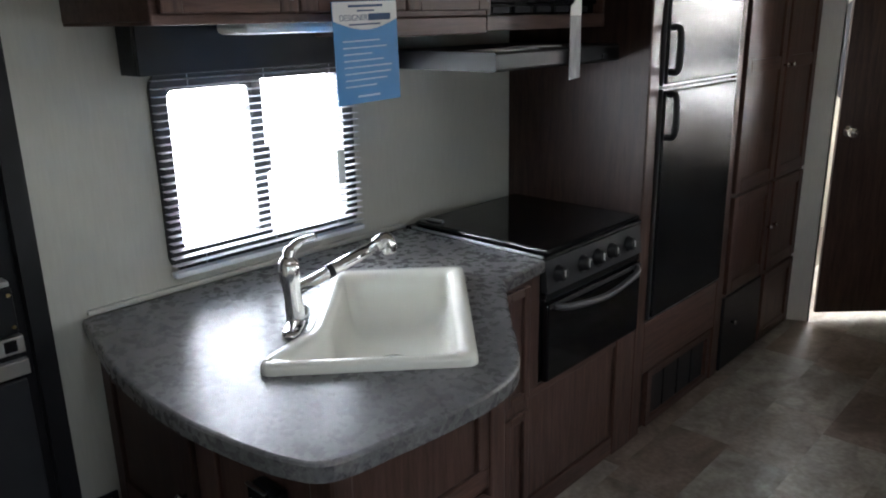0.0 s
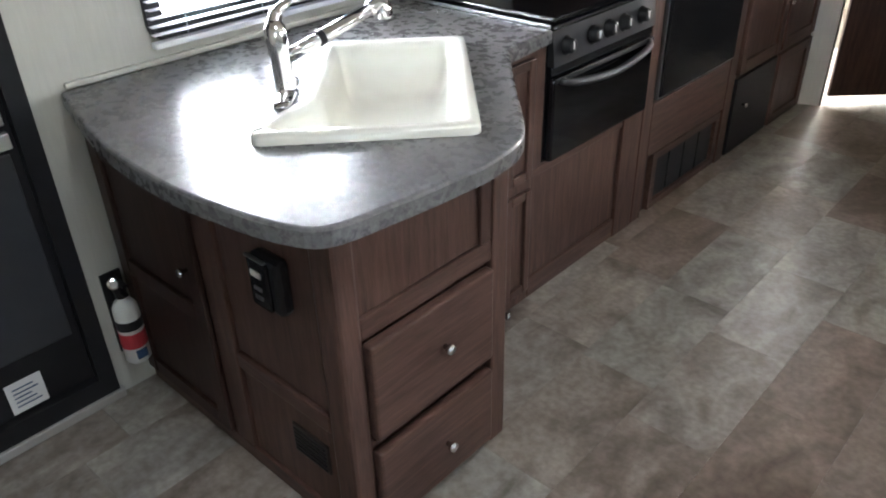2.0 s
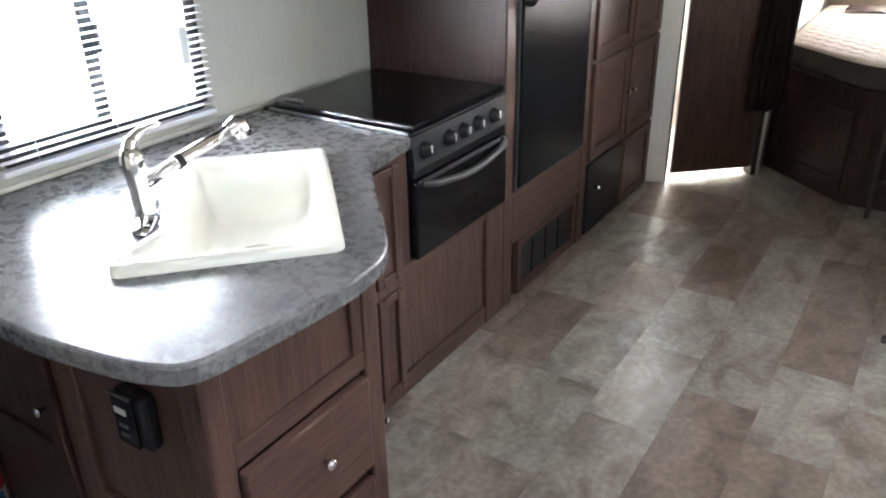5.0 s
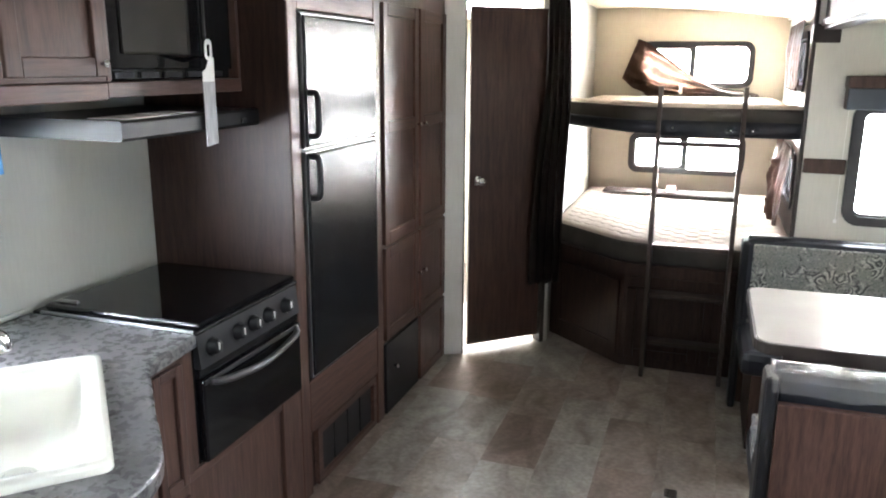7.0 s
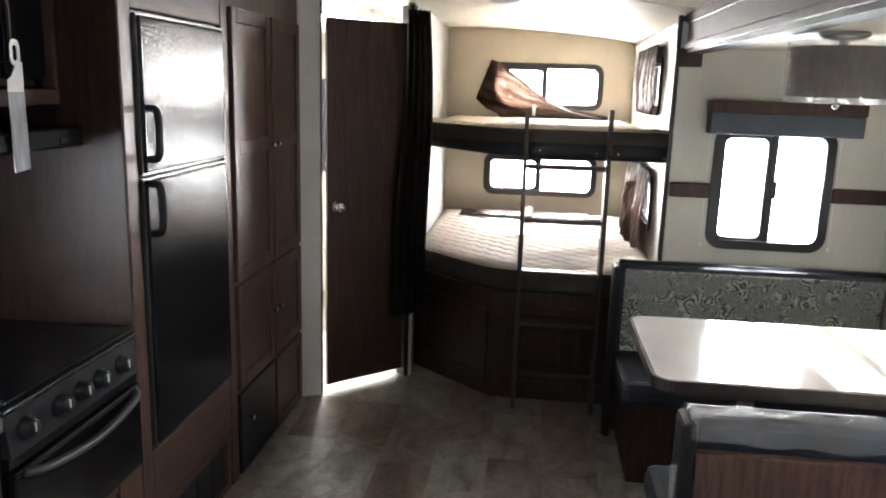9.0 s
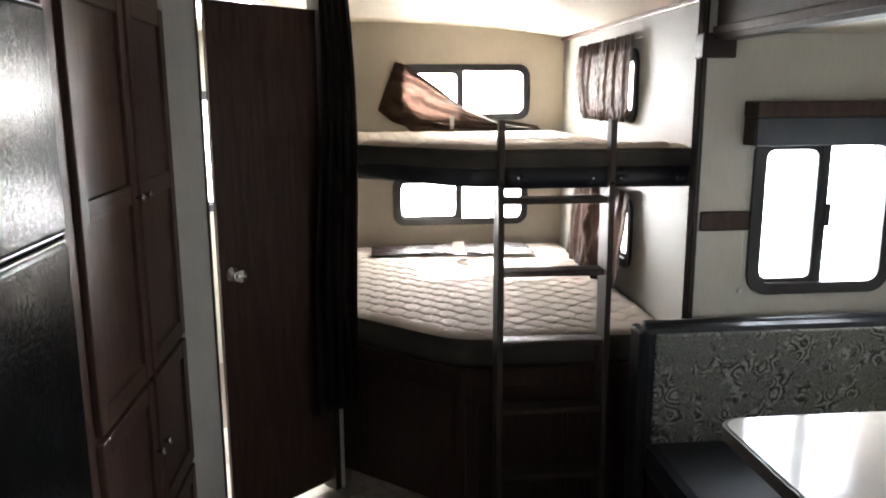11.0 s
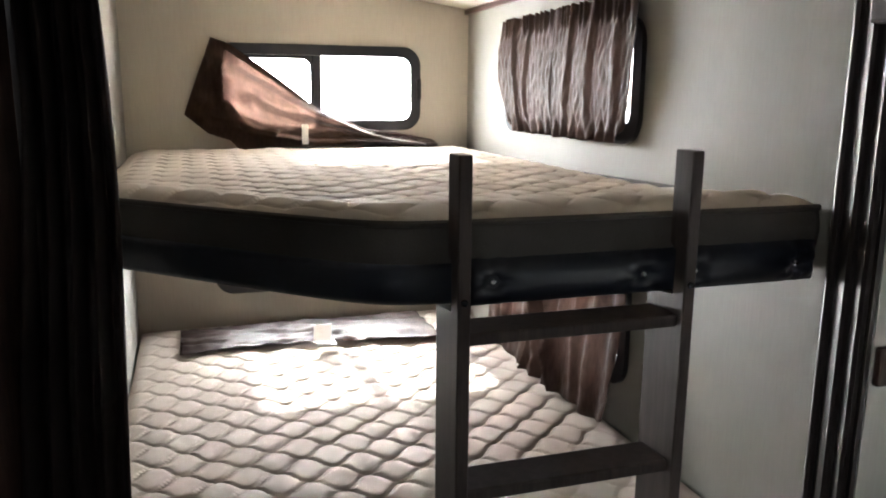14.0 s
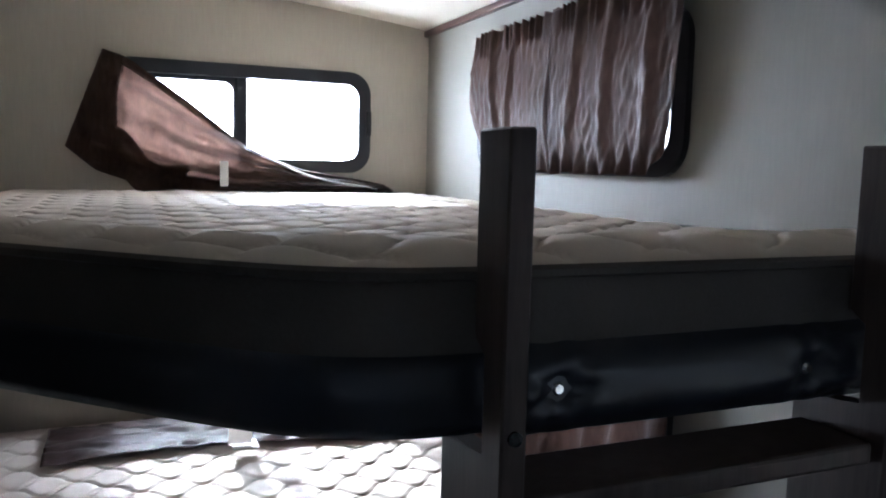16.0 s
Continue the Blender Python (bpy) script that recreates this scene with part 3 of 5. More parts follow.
part("door_panel", box(KW - 0.014, KW - 0.004, 0.0, 0.60, 1.10, 1.88, 0.004), SCREEN, ed, "smooth dark grey upper panel")
lk = part("latch_box", box(KW - 0.012, KW + 0.03, 0.45, 0.61, 0.93, 1.05, 0.006), BLACKPLASTIC, ed, "black latch box")
part("latch_rim", box(KW - 0.01, KW + 0.034, 0.46, 0.605, 1.052, 1.066, 0.003), ALUMINIUM, ed, "pale metal rim")
part("strike_plate", box(KW - 0.012, KW + 0.012, 0.42, 0.622, 0.875, 0.918, 0.003), ALUMINIUM, ed, "pale metal strike plate")
part("strike_plate", box(KW - 0.012, KW + 0.010, 0.42, 0.625, 0.815, 0.855, 0.003), ALUMINIUM, ed)
part("latch_hole", box(KW + 0.010, KW + 0.014, 0.575, 0.605, 0.882, 0.912, 0.002), BLACK, ed, "square black latch hole")
for zz in (0.95, 1.03):
    part("screw", lathe([(0, 0.005), (0.003, 0.004)], (KW + 0.03, 0.60, zz), (1, 0, 0), 8), BRASS, lk, "brass screw")
part("sticker", box(KW - 0.011, KW - 0.009, 0.415, 0.51, 0.10, 0.197, 0), PAPER, ed, "white paper sticker")
bm = bmesh.new()
for k in range(5):
    box(KW - 0.0088, KW - 0.008, 0.43, 0.495 - 0.01 * (k % 3), 0.118 + 0.014 * k, 0.122 + 0.014 * k, 0, bm)
part("sticker_print", bm, NAVY, ed, "grey lines of small print")
single("trim_threshold", box(KW - 0.03, KW + 0.025, -0.08, 0.70, 0.0, 0.03, 0.005), ALUMINIUM, "pale aluminium threshold of the entry door", "trim", kind="structure")

# ---- fire extinguisher beside the entry door ----
EX, EY = KW + 0.045, 0.755
fx = thing("fire_extinguisher", (KW + 0.05, EY, 0.12), "small white fire extinguisher strapped to the wall, red label", "fire extinguisher")
part("cylinder", lathe([(0, 0.002), (0.001, 0.030), (0.008, 0.036), (0.165, 0.036), (0.185, 0.034), (0.200, 0.026), (0.208, 0.014), (0.216, 0.014)], (EX, EY, 0.120), n=20), WHITE, fx, "white steel cylinder", True)
part("strap", lathe([(0, 0.0372), (0.030, 0.0372)], (EX, EY, 0.238), n=20), BLACKPLASTIC, fx, "black retaining strap")
part("label_band", lathe([(0, 0.0366), (0.050, 0.0366)], (EX, EY, 0.176), n=20), RED, fx, "red paper label")
part("print_band", box(EX + 0.020, EX + 0.0375, EY - 0.016, EY + 0.016, 0.140, 0.170, 0.002), NAVY, fx, "small dark print")
part("valve", lathe([(0, 0.016), (0.025, 0.018), (0.045, 0.016), (0.050, 0.008)], (EX, EY, 0.336), n=14), BLACKPLASTIC, fx)
part("lever", box(KW + 0.02, KW + 0.095, EY - 0.008, EY + 0.008, 0.386, 0.395, 0.003), BLACKPLASTIC, fx)
part("handle", box(KW + 0.025, KW + 0.085, EY - 0.007, EY + 0.007, 0.352, 0.360, 0.003), BLACKPLASTIC, fx)
part("gauge", lathe([(0, 0.016), (0.010, 0.016), (0.012, 0.011)], (KW + 0.055, EY - 0.016, 0.392), (1, -0.3, 0.3), 14), CHROME, fx, "round chrome gauge")
part("bracket", box(KW + 0.001, KW + 0.010, EY - 0.030, EY + 0.030, 0.14, 0.40, 0.002), BLACKPLASTIC, fx)

# ---- peninsula cabinet ----
pc = thing("peninsula_cabinet", (-1.3, 1.1, 0), "walnut laminate sink cabinet with drawers and doors", "cabinet")
part("body", ring("z", [(-1.742, 0.822), (-0.83, 0.822), (-0.822, 0.83), (-0.822, 1.30), (-1.13, 1.70), (-1.742, 1.70)], [(-1.72, 0.842), (-0.85, 0.842), (-0.845, 0.85), (-0.845, 1.29), (-1.14, 1.68), (-1.72, 1.68)], 0.0, 0.874), WOOD, pc)
part("post", box(-0.868, -0.798, 0.798, 0.858, 0.0, 0.873, 0.010), WOOD, pc, "rounded walnut corner post")
part("post", box(-0.83, -0.798, 1.262, 1.318, 0.0, 0.873, 0.006), WOOD, pc)
# end face towards the entry
part("rail", box(-1.742, -0.868, 0.802, 0.824, 0.0, 0.05, 0.003), WOOD_X, pc)
part("rail", box(-1.742, -0.868, 0.802, 0.824, 0.80, 0.873, 0.003), WOOD_X, pc)
part("rail", box(-1.215, -0.868, 0.800, 0.824, 0.325, 0.375, 0.006), WOOD_X, pc)
part("stile", box(-1.30, -1.215, 0.801, 0.824, 0.05, 0.80, 0.004), WOOD, pc)
part("panel", box(-1.214, -0.869, 0.812, 0.823, 0.376, 0.80, 0.001), WOOD, pc)
part("panel", box(-1.214, -0.869, 0.812, 0.823, 0.051, 0.324, 0.001), WOOD, pc)
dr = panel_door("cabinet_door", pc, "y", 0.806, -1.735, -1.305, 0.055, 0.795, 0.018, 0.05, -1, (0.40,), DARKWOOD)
knob_on(dr, (-1.345, 0.788, 0.56), (0, -1, 0), 0.012)
part("vent_grille", box(-1.03, -0.90, 0.806, 0.813, 0.17, 0.26, 0.003), TRIM, pc, "small dark furnace grille")
bm = bmesh.new()
for k in range(6):
    box(-1.022, -0.908, 0.803, 0.808, 0.178 + 0.013 * k, 0.184 + 0.013 * k, 0.001, bm)
part("grille_slats", bm, BLACKPLASTIC, pc)
# long face with drawers
part("rail", box(-0.824, -0.803, 0.858, 1.262, 0.0, 0.03, 0.003), WOOD_Y, pc)
part("rail", box(-0.824, -0.803, 0.858, 1.262, 0.582, 0.636, 0.003), WOOD_Y, pc)
part("rail", box(-0.824, -0.803, 0.858, 1.262, 0.285, 0.305, 0.003), WOOD_Y, pc)
part("rail", box(-0.824, -0.803, 0.858, 1.262, 0.83, 0.873, 0.003), WOOD_Y, pc)
part("panel", box(-0.823, -0.812, 0.858, 1.225, 0.637, 0.829, 0.001), WOOD, pc)
part("stile", box(-0.824, -0.803, 1.226, 1.262, 0.637, 0.829, 0.003), WOOD, pc)
for z0, z1, kz in ((0.31, 0.572, 0.452), (0.032, 0.272, 0.150)):
    d = part("drawer", box(-0.812, -0.782, 0.862, 1.250, z0, z1, 0.007), WOOD_Y, pc, "walnut drawer front with eased edges")
    knob_on(d, (-0.783, 1.075, kz), (1, 0, 0), 0.014)
# slanted face towards the range
nrm = Vector((0.792, 0.610, 0)).normalized()
tang = Vector((-nrm.y, nrm.x, 0))
slant = Matrix(((tang.x, nrm.x, 0, -0.822), (tang.y, nrm.y, 0, 1.30), (0, 0, 1, 0), (0, 0, 0, 1)))
d = part("cabinet_door", box(0.05, 0.44, 0.001, 0.016, 0.05, 0.40, 0.004, turn=slant), WOOD, pc)
part("cabinet_door", box(0.05, 0.44, 0.001, 0.016, 0.44, 0.84, 0.004, turn=slant), WOOD, pc)
knob_on(d, slant @ Vector((0.08, 0.016, 0.33)), nrm, 0.012)

# ---- black monitor panel on the peninsula's end ----
sw = thing("control_box", (-0.98, 0.81, 0.62), "black control box mounted on the cabinet end", "control panel")
part("housing", box(-1.040, -0.945, 0.776, 0.811, 0.612, 0.742, 0.012), BLACKPLASTIC, sw)
part("faceplate", box(-1.036, -0.970, 0.770, 0.777, 0.620, 0.736, 0.006), BLACK, sw)
part("top_edge", box(-1.038, -0.972, 0.766, 0.776, 0.736, 0.741, 0.002), GREYMETAL, sw, "bright metal edge")
part("display", box(-1.026, -0.992, 0.7675, 0.771, 0.694, 0.708, 0.001), PAPER, sw, "small pale display")
for k in range(2):
    part("button", box(-1.020, -0.994, 0.767, 0.771, 0.640 + 0.022 * k, 0.650 + 0.022 * k, 0.002), GREYMETAL, sw)

# ---- countertop ----
edge = [(-1.742, 0.766), (-1.40, 0.686), (-1.12, 0.666), (-0.93, 0.684), (-0.80, 0.714), (-0.735, 0.762), (-0.712, 0.887), (-0.697, 1.02), (-0.694, 1.15), (-0.735, 1.285), (-0.915, 1.485), (-1.098, 1.690)]
single("backsplash_strip", box(-1.748, -1.738, 0.78, 1.90, 0.916, 0.932, 0.003), PAPERWALL, "thin caulked strip behind the worktop", "trim", kind="structure")

# ---- sink ----
SB = Vector((-1.108, 0.864, 0))
SU, SV = Vector((0.684, 0.730, 0)).normalized(), Vector((-0.698, 0.716, 0)).normalized()


def on_sink(u, v, z):
    return SB + SU * u + SV * v + Vector((0, 0, z))


def soften(corners, r, n=5):
    out = []
    k = len(corners)
    for i in range(k):
        p, a, b = Vector(corners[i]), Vector(corners[i - 1]), Vector(corners[(i + 1) % k])
        s, e = p + (a - p).normalized() * r, p + (b - p).normalized() * r
        for j in range(n + 1):
            t = j / n
            out.append(tuple((1 - t) ** 2 * s + 2 * t * (1 - t) * p + t * t * e))
    return out


def shrink(corners, by):
    c = sum((Vector(p) for p in corners), Vector((0, 0))) / len(corners)
    k = len(corners)
    out = []
    for i in range(k):
        p, a, b = Vector(corners[i]), Vector(corners[i - 1]), Vector(corners[(i + 1) % k])
        d1, d2 = (p - a).normalized(), (b - p).normalized()
        n1, n2 = Vector((-d1.y, d1.x)), Vector((-d2.y, d2.x))
        m = (n1 + n2) / (1 + n1.dot(n2))
        out.append(tuple(p + m * by))
    return out


plan = [(0, 0), (0.472, 0), (0.472, 0.645), (0.085, 0.645), (0.085, 0.20), (0.0, 0.06)]
rim = [(p.x, p.y) for p in curve([(a, b, 0) for a, b in edge], 5)] + [(-1.122, 1.922), (-1.742, 1.922)]
hole = [tuple(on_sink(u, v, 0).xy) for u, v in soften(shrink(plan, 0.02), 0.03)]
bm = bmesh.new()
for inset, z in ((0.0, 0.876), (0.0, 0.908), (0.003, 0.913), (0.008, 0.915)):
    ring_v = [bm.verts.new((a, b, z)) for a, b in shrink(rim, inset)]
    if z > 0.876:
        for q in range(len(ring_v)):
            bm.faces.new((last_v[q], last_v[(q + 1) % len(ring_v)], ring_v[(q + 1) % len(ring_v)], ring_v[q]))
    last_v = ring_v
hole_v = [bm.verts.new((a, b, 0.915)) for a, b in hole]
low_v = [bm.verts.new((a, b, 0.876)) for a, b in hole]
for q in range(len(hole_v)):
    r_ = (q + 1) % len(hole_v)
    bm.faces.new((hole_v[q], hole_v[r_], low_v[r_], low_v[q]))
loop_edges = [bm.edges.get((v[q], v[(q + 1) % len(v)])) or bm.edges.new((v[q], v[(q + 1) % len(v)])) for v in (last_v, hole_v) for q in range(len(v))]
bmesh.ops.triangle_fill(bm, edges=loop_edges, use_beauty=True)
bmesh.ops.recalc_face_normals(bm, faces=bm.faces)
ct = thing("countertop", (-1.3, 1.2, 0.876), "speckled grey stone-look laminate worktop with a bowed edge", "countertop")
for nm, keep in (("worktop_slab", lambda f: abs(f.normal.z) > 0.9), ("edge_band", lambda f: abs(f.normal.z) <= 0.9)):
    piece = bm.copy()
    bmesh.ops.delete(piece, geom=[f for f in piece.faces if not keep(f)], context="FACES")
    part(nm, piece, STONE, ct)
sink = thing("kitchen_sink", on_sink(0.25, 0.3, 0.915), "cream single-bowl drop-in sink set askew in the worktop", "sink")
bm = bmesh.new()
steps = [(0.0, 0.030, 0.916), (0.001, 0.030, 0.930), (0.006, 0.028, 0.938), (0.024, 0.024, 0.939), (0.032, 0.024, 0.936), (0.040, 0.030, 0.931), (0.046, 0.034, 0.918), (0.053, 0.036, 0.865), (0.062, 0.04, 0.820), (0.078, 0.045, 0.793), (0.110, 0.05, 0.782)]
loops = [[bm.verts.new(on_sink(u, v, z)) for u, v in soften(shrink(plan, by), r)] for by, r, z in steps]
for a, b in zip(loops, loops[1:]):
    for i in range(len(a)):
        j = (i + 1) % len(a)
        bm.faces.new((a[i], a[j], b[j], b[i]))
bm.faces.new(loops[-1])
part("basin", bm, PORCELAIN, sink, "glossy cream basin with a raised rim", True)
part("drain", lathe([(0, 0.045), (0.003, 0.045), (0.004, 0.032), (0.001, 0.028)], on_sink(0.27, 0.33, 0.782), n=20), CHROME, sink, "chrome drain ring")
part("overflow_hole", box(-0.012, 0.012, -0.002, 0.002, -0.004, 0.004, 0.002, turn=Matrix.Translation(on_sink(0.25, 0.054, 0.905)) @ Matrix.Rotation(math.atan2(SU.y, SU.x), 4, "Z")), BLACK, sink)

# ---- faucet ----
fb = Vector((-1.295, 1.105, 0.916))
fa = thing("faucet", fb, "chrome single-lever faucet with pull-out spray head", "faucet")
bm = tube([fb + SV * d + Vector((0, 0, 0.006)) for d in (-0.105, -0.085, -0.04, 0.04, 0.085, 0.10)], [0.012, 0.022, 0.026, 0.026, 0.022, 0.012], 14)
for v in bm.verts:
    v.co.z = 0.916 + max(0, v.co.z - 0.916) * 0.55
part("base_plate", bm, CHROME, fa, smooth=True)
part("body", lathe([(0, 0.027), (0.02, 0.025), (0.06, 0.022), (0.10, 0.024), (0.135, 0.027), (0.155, 0.025), (0.170, 0.017), (0.176, 0.004)], fb, (-0.06, -0.02, 1), 18), CHROME, fa, smooth=True)
top = fb + Vector((-0.010, -0.003, 0.165))
part("lever", tube(curve([top, top + Vector((-0.002, 0.014, 0.022)), top + Vector((0.0, 0.045, 0.036)), top + Vector((0.004, 0.085, 0.040))]), [0.016] * 8 + [0.012] * 8 + [0.008] * 9, 10), CHROME, fa, smooth=True)
head = Vector((-1.255, 1.372, 1.075))
root = fb + Vector((0, 0.012, 0.085))
part("spout", tube([root, root.lerp(head, 0.35), root.lerp(head, 0.37), root.lerp(head, 0.92)], [0.016, 0.015, 0.0175, 0.0165], 14), CHROME, fa, smooth=True)
part("collar", tube([root.lerp(head, 0.33), root.lerp(head, 0.39)], [0.0185, 0.0185], 14), BLACKPLASTIC, fa, "black joint collar")
part("spray_head", tube(curve([root.lerp(head, 0.90), head + Vector((0.002, 0.004, 0.004)), head + Vector((0.008, 0.012, -0.018)), head + Vector((0.010, 0.014, -0.034))], 4), [0.017, 0.018, 0.019, 0.021, 0.022, 0.022, 0.022, 0.022, 0.022, 0.021, 0.021, 0.020, 0.018], 14), CHROME, fa, smooth=True)

# ---- kitchen window blind and valance ----
bl = thing("window_blind", (KW + 0.03, 1.36, 1.5), "white horizontal mini blind, lowered with open slats", "blind")
for k in range(25):
    z = 0.995 + 0.0208 * k
    part("slat", box(KW + 0.018, KW + 0.042, 1.018, 1.702, z, z + 0.0016, 0), SLAT, bl)
part("bottom_rail", box(KW + 0.016, KW + 0.044, 1.016, 1.704, 0.962, 0.978, 0.003), SLAT, bl)
for y in (1.12, 1.36, 1.60):
    part("cord", tube([(KW + 0.030, y, 0.97), (KW + 0.030, y, 1.51)], 0.0008, 6), SLAT, bl)
part("lock_tag", box(KW + 0.046, KW + 0.048, 1.60, 1.63, 1.13, 1.24, 0.0008), WHITE, bl, "pale plastic tag")
vl = thing("window_valance", (KW, 1.38, 1.51), "black box valance over the kitchen window", "valance")
part("front_board", box(-1.662, -1.648, 0.955, 1.815, 1.512, 1.645, 0.003), BLACKPLASTIC, vl)
part("end_board", box(-1.748, -1.663, 0.955, 0.970, 1.512, 1.645, 0.002), BLACKPLASTIC, vl)
part("end_board", box(-1.748, -1.663, 1.800, 1.815, 1.512, 1.645, 0.002), BLACKPLASTIC, vl)

# ---- upper cabinets ----
UX = -1.32
uc = thing("upper_cabinet", (-1.6, 1.36, 1.61), "walnut laminate wall cabinet with framed doors", "cabinet")
part("body", box(-1.748, UX, 0.83, 1.880, 1.640, 2.03, 0.003), WOOD_Y, uc)
part("front_rail", box(UX - 0.02, UX + 0.002, 0.83, 1.497, 1.632, 1.655, 0.004), WOOD_Y, uc)
part("front_rail", box(-1.748, UX + 0.002, 1.50, 1.880, 1.590, 1.639, 0.004), WOOD_Y, uc)
part("end_panel", box(-1.748, UX - 0.021, 0.832, 0.85, 1.632, 1.64, 0.002), WOOD_Y, uc)
for a, b in ((0.845, 1.183), (1.190, 1.527), (1.534, 1.872)):
    d = panel_door("cabinet_door", uc, "x", UX + 0.002, a, b, 1.655, 2.02, 0.02, 0.05)
    knob_on(d, (UX + 0.022, b - 0.03, 1.69), (1, 0, 0), 0.011)
lt = thing("under_cabinet_light", (-1.50, 1.28, 1.62), "slim white light fixture under the wall cabinet", "lamp")
bm = box(-1.56, -1.42, 1.12, 1.42, 1.606, 1.639, 0.014)
part("diffuser", bm, WHITE, lt, "white plastic diffuser")
mc = thing("microwave_cabinet", (-1.6, 2.28, 1.6), "walnut laminate bay framing the microwave", "cabinet")
part("bottom", box(-1.748, UX + 0.001, 1.882, 2.535, 1.596, 1.640, 0.003), WOOD_Y, mc)
part("side", box(-1.748, UX, 1.882, 1.900, 1.641, 2.03, 0.002), WOOD, mc)
part("side", box(-1.748, UX, 2.517, 2.535, 1.641, 2.03, 0.002), WOOD, mc)
part("top", box(-1.748, UX, 1.901, 2.516, 2.0, 2.03, 0.002), WOOD_Y, mc)
mw = thing("microwave", (-1.6, 2.25, 1.641), "black built-in microwave oven with a dark window", "microwave")
part("housing", box(-1.74, -1.352, 1.91, 2.512, 1.642, 1.995, 0.004), BLACK, mw)
d = part("oven_door", box(-1.352, -1.336, 1.914, 2.33, 1.672, 1.99, 0.006), GLASSBLACK, mw)
part("door_window", box(-1.337, -1.3335, 1.965, 2.27, 1.715, 1.965, 0.008), SMOKED, d, "smoked glass window")
part("control_strip", box(-1.352, -1.337, 2.335, 2.508, 1.672, 1.99, 0.004), BLACK, mw)
for k in range(5):
    part("vent_slot", box(-1.352, -1.344, 1.94 + 0.11 * k, 2.02 + 0.11 * k, 1.648, 1.666, 0.002), BLACKPLASTIC, mw)
part("handle", tube([(-1.336, 2.240, 1.70), (-1.256, 2.240, 1.715), (-1.256, 2.240, 1.93), (-1.336, 2.240, 1.945)], 0.008, 8), BLACK, d)

# ---- range hood with papers ----
hd = thing("range_hood", (-1.5, 2.22, 1.47), "black range hood under the microwave with lit lip", "range hood")
part("canopy", prism([(-1.745, 1.480), (-1.262, 1.480), (-1.255, 1.488), (-1.255, 1.530), (-1.262, 1.537), (-1.745, 1.537)], 1.845, 2.535, 0, None, "y"), plain("black_hood_enamel", (0.012, 0.012, 0.013), 0.38, vary=0.2, spec=0.2), hd)
part("filter", box(-1.68, -1.36, 1.95, 2.45, 1.474, 1.481, 0.002), GREYMETAL, hd, "grey mesh filter")
part("switch", box(-1.255, -1.249, 2.42, 2.45, 1.492, 1.508, 0.002), BLACKPLASTIC, hd)
for k, (a, b, c, e, w) in enumerate(((-1.40, -1.27, 1.875, 2.08, 4), (-1.37, -1.268, 2.05, 2.19, -8))):
    turn = Matrix.Translation(((a + b) / 2, (c + e) / 2, 0)) @ Matrix.Rotation(radians(w), 4, "Z") @ Matrix.Translation((-(a + b) / 2, -(c + e) / 2, 0))
    single("paper_leaflet", box(a, b, c, e, 1.5385 + 0.004 * k, 1.541 + 0.004 * k, 0.0005, turn=turn), PAPER, "white paper leaflet lying on the range hood", "paper", "leaflets on the hood")

# ---- hanging brochures ----
tag = thing("hanging_brochure", (-1.29, 1.377, 1.43), "blue and white printed card hanging from the wall cabinet", "brochure")
lean = Matrix.Translation((-1.288, 1.377, 1.556)) @ Matrix.Rotation(radians(1.5), 4, "X") @ Matrix.Diagonal((1, 0.93, 0.94, 1))
part("card", box(-0.0012, 0.0012, -0.113, 0.113, -0.128, 0.132, 0, turn=lean), BLUEPAPER, tag)
bow = [(-0.1125, 0.131), (-0.1125, 0.085)] + [(-0.1125 + 0.225 * i / 12, 0.085 - 0.025 * math.sin(math.pi * i / 12)) for i in range(1, 12)] + [(0.1125, 0.085), (0.1125, 0.131)]
bm = prism(bow, 0.0014, 0.0020, 0, None, "x")
bm.transform(lean)
part("white_head", bm, PAPER, tag, "white arched heading")
for k, w in enumerate((0.13, 0.155, 0.10, 0.14, 0.17, 0.165, 0.15, 0.11)):
    part("print_line", box(0.0014, 0.002, -0.085, -0.085 + w, 0.031 - 0.0165 * k, 0.0345 - 0.0165 * k, 0, None, lean), PALEPRINT, tag)
part("print_line", box(0.0014, 0.002, -0.045, 0.035, -0.112, -0.107, 0, None, lean), PALEPRINT, tag)
bm = bmesh.new()
box(0.0021, 0.0026, -0.06, 0.06, 0.117, 0.123, 0, bm, lean)
box(0.0021, 0.0026, -0.03, 0.03, 0.106, 0.110, 0, bm, lean)
box(0.0021, 0.0026, 0.008, 0.088, 0.083, 0.100, 0, bm, lean)
box(0.0021, 0.0026, -0.06, 0.05, 0.072, 0.076, 0, bm, lean)
part("title_bar", bm, NAVY, tag, "dark blue heading")
td = bpy.data.curves.new("title", "FONT")
td.body, td.size, td.extrude, td.align_x = "DESIGNER", 0.0215, 0.0002, "LEFT"
td.materials.append(NAVY)
tx = new("title", td)
tx.parent = tag
tx.matrix_parent_inverse = Matrix.Translation(-Vector(tag.location))
tx.matrix_basis = lean @ Matrix.Translation((0.0022, -0.092, 0.084)) @ Matrix(((0, 0, 1, 0), (1, 0, 0, 0), (0, 1, 0, 0), (0, 0, 0, 1)))
wt = thing("white_door_tag", (-1.245, 2.244, 1.43), "clear and white plastic hang tag on the microwave handle", "tag")
part("hook", ring("x", rounded(2.225, 2.262, 1.70, 1.765, 0.018), rounded(2.235, 2.252, 1.712, 1.75, 0.008), -1.245, -1.243), WHITE, wt)
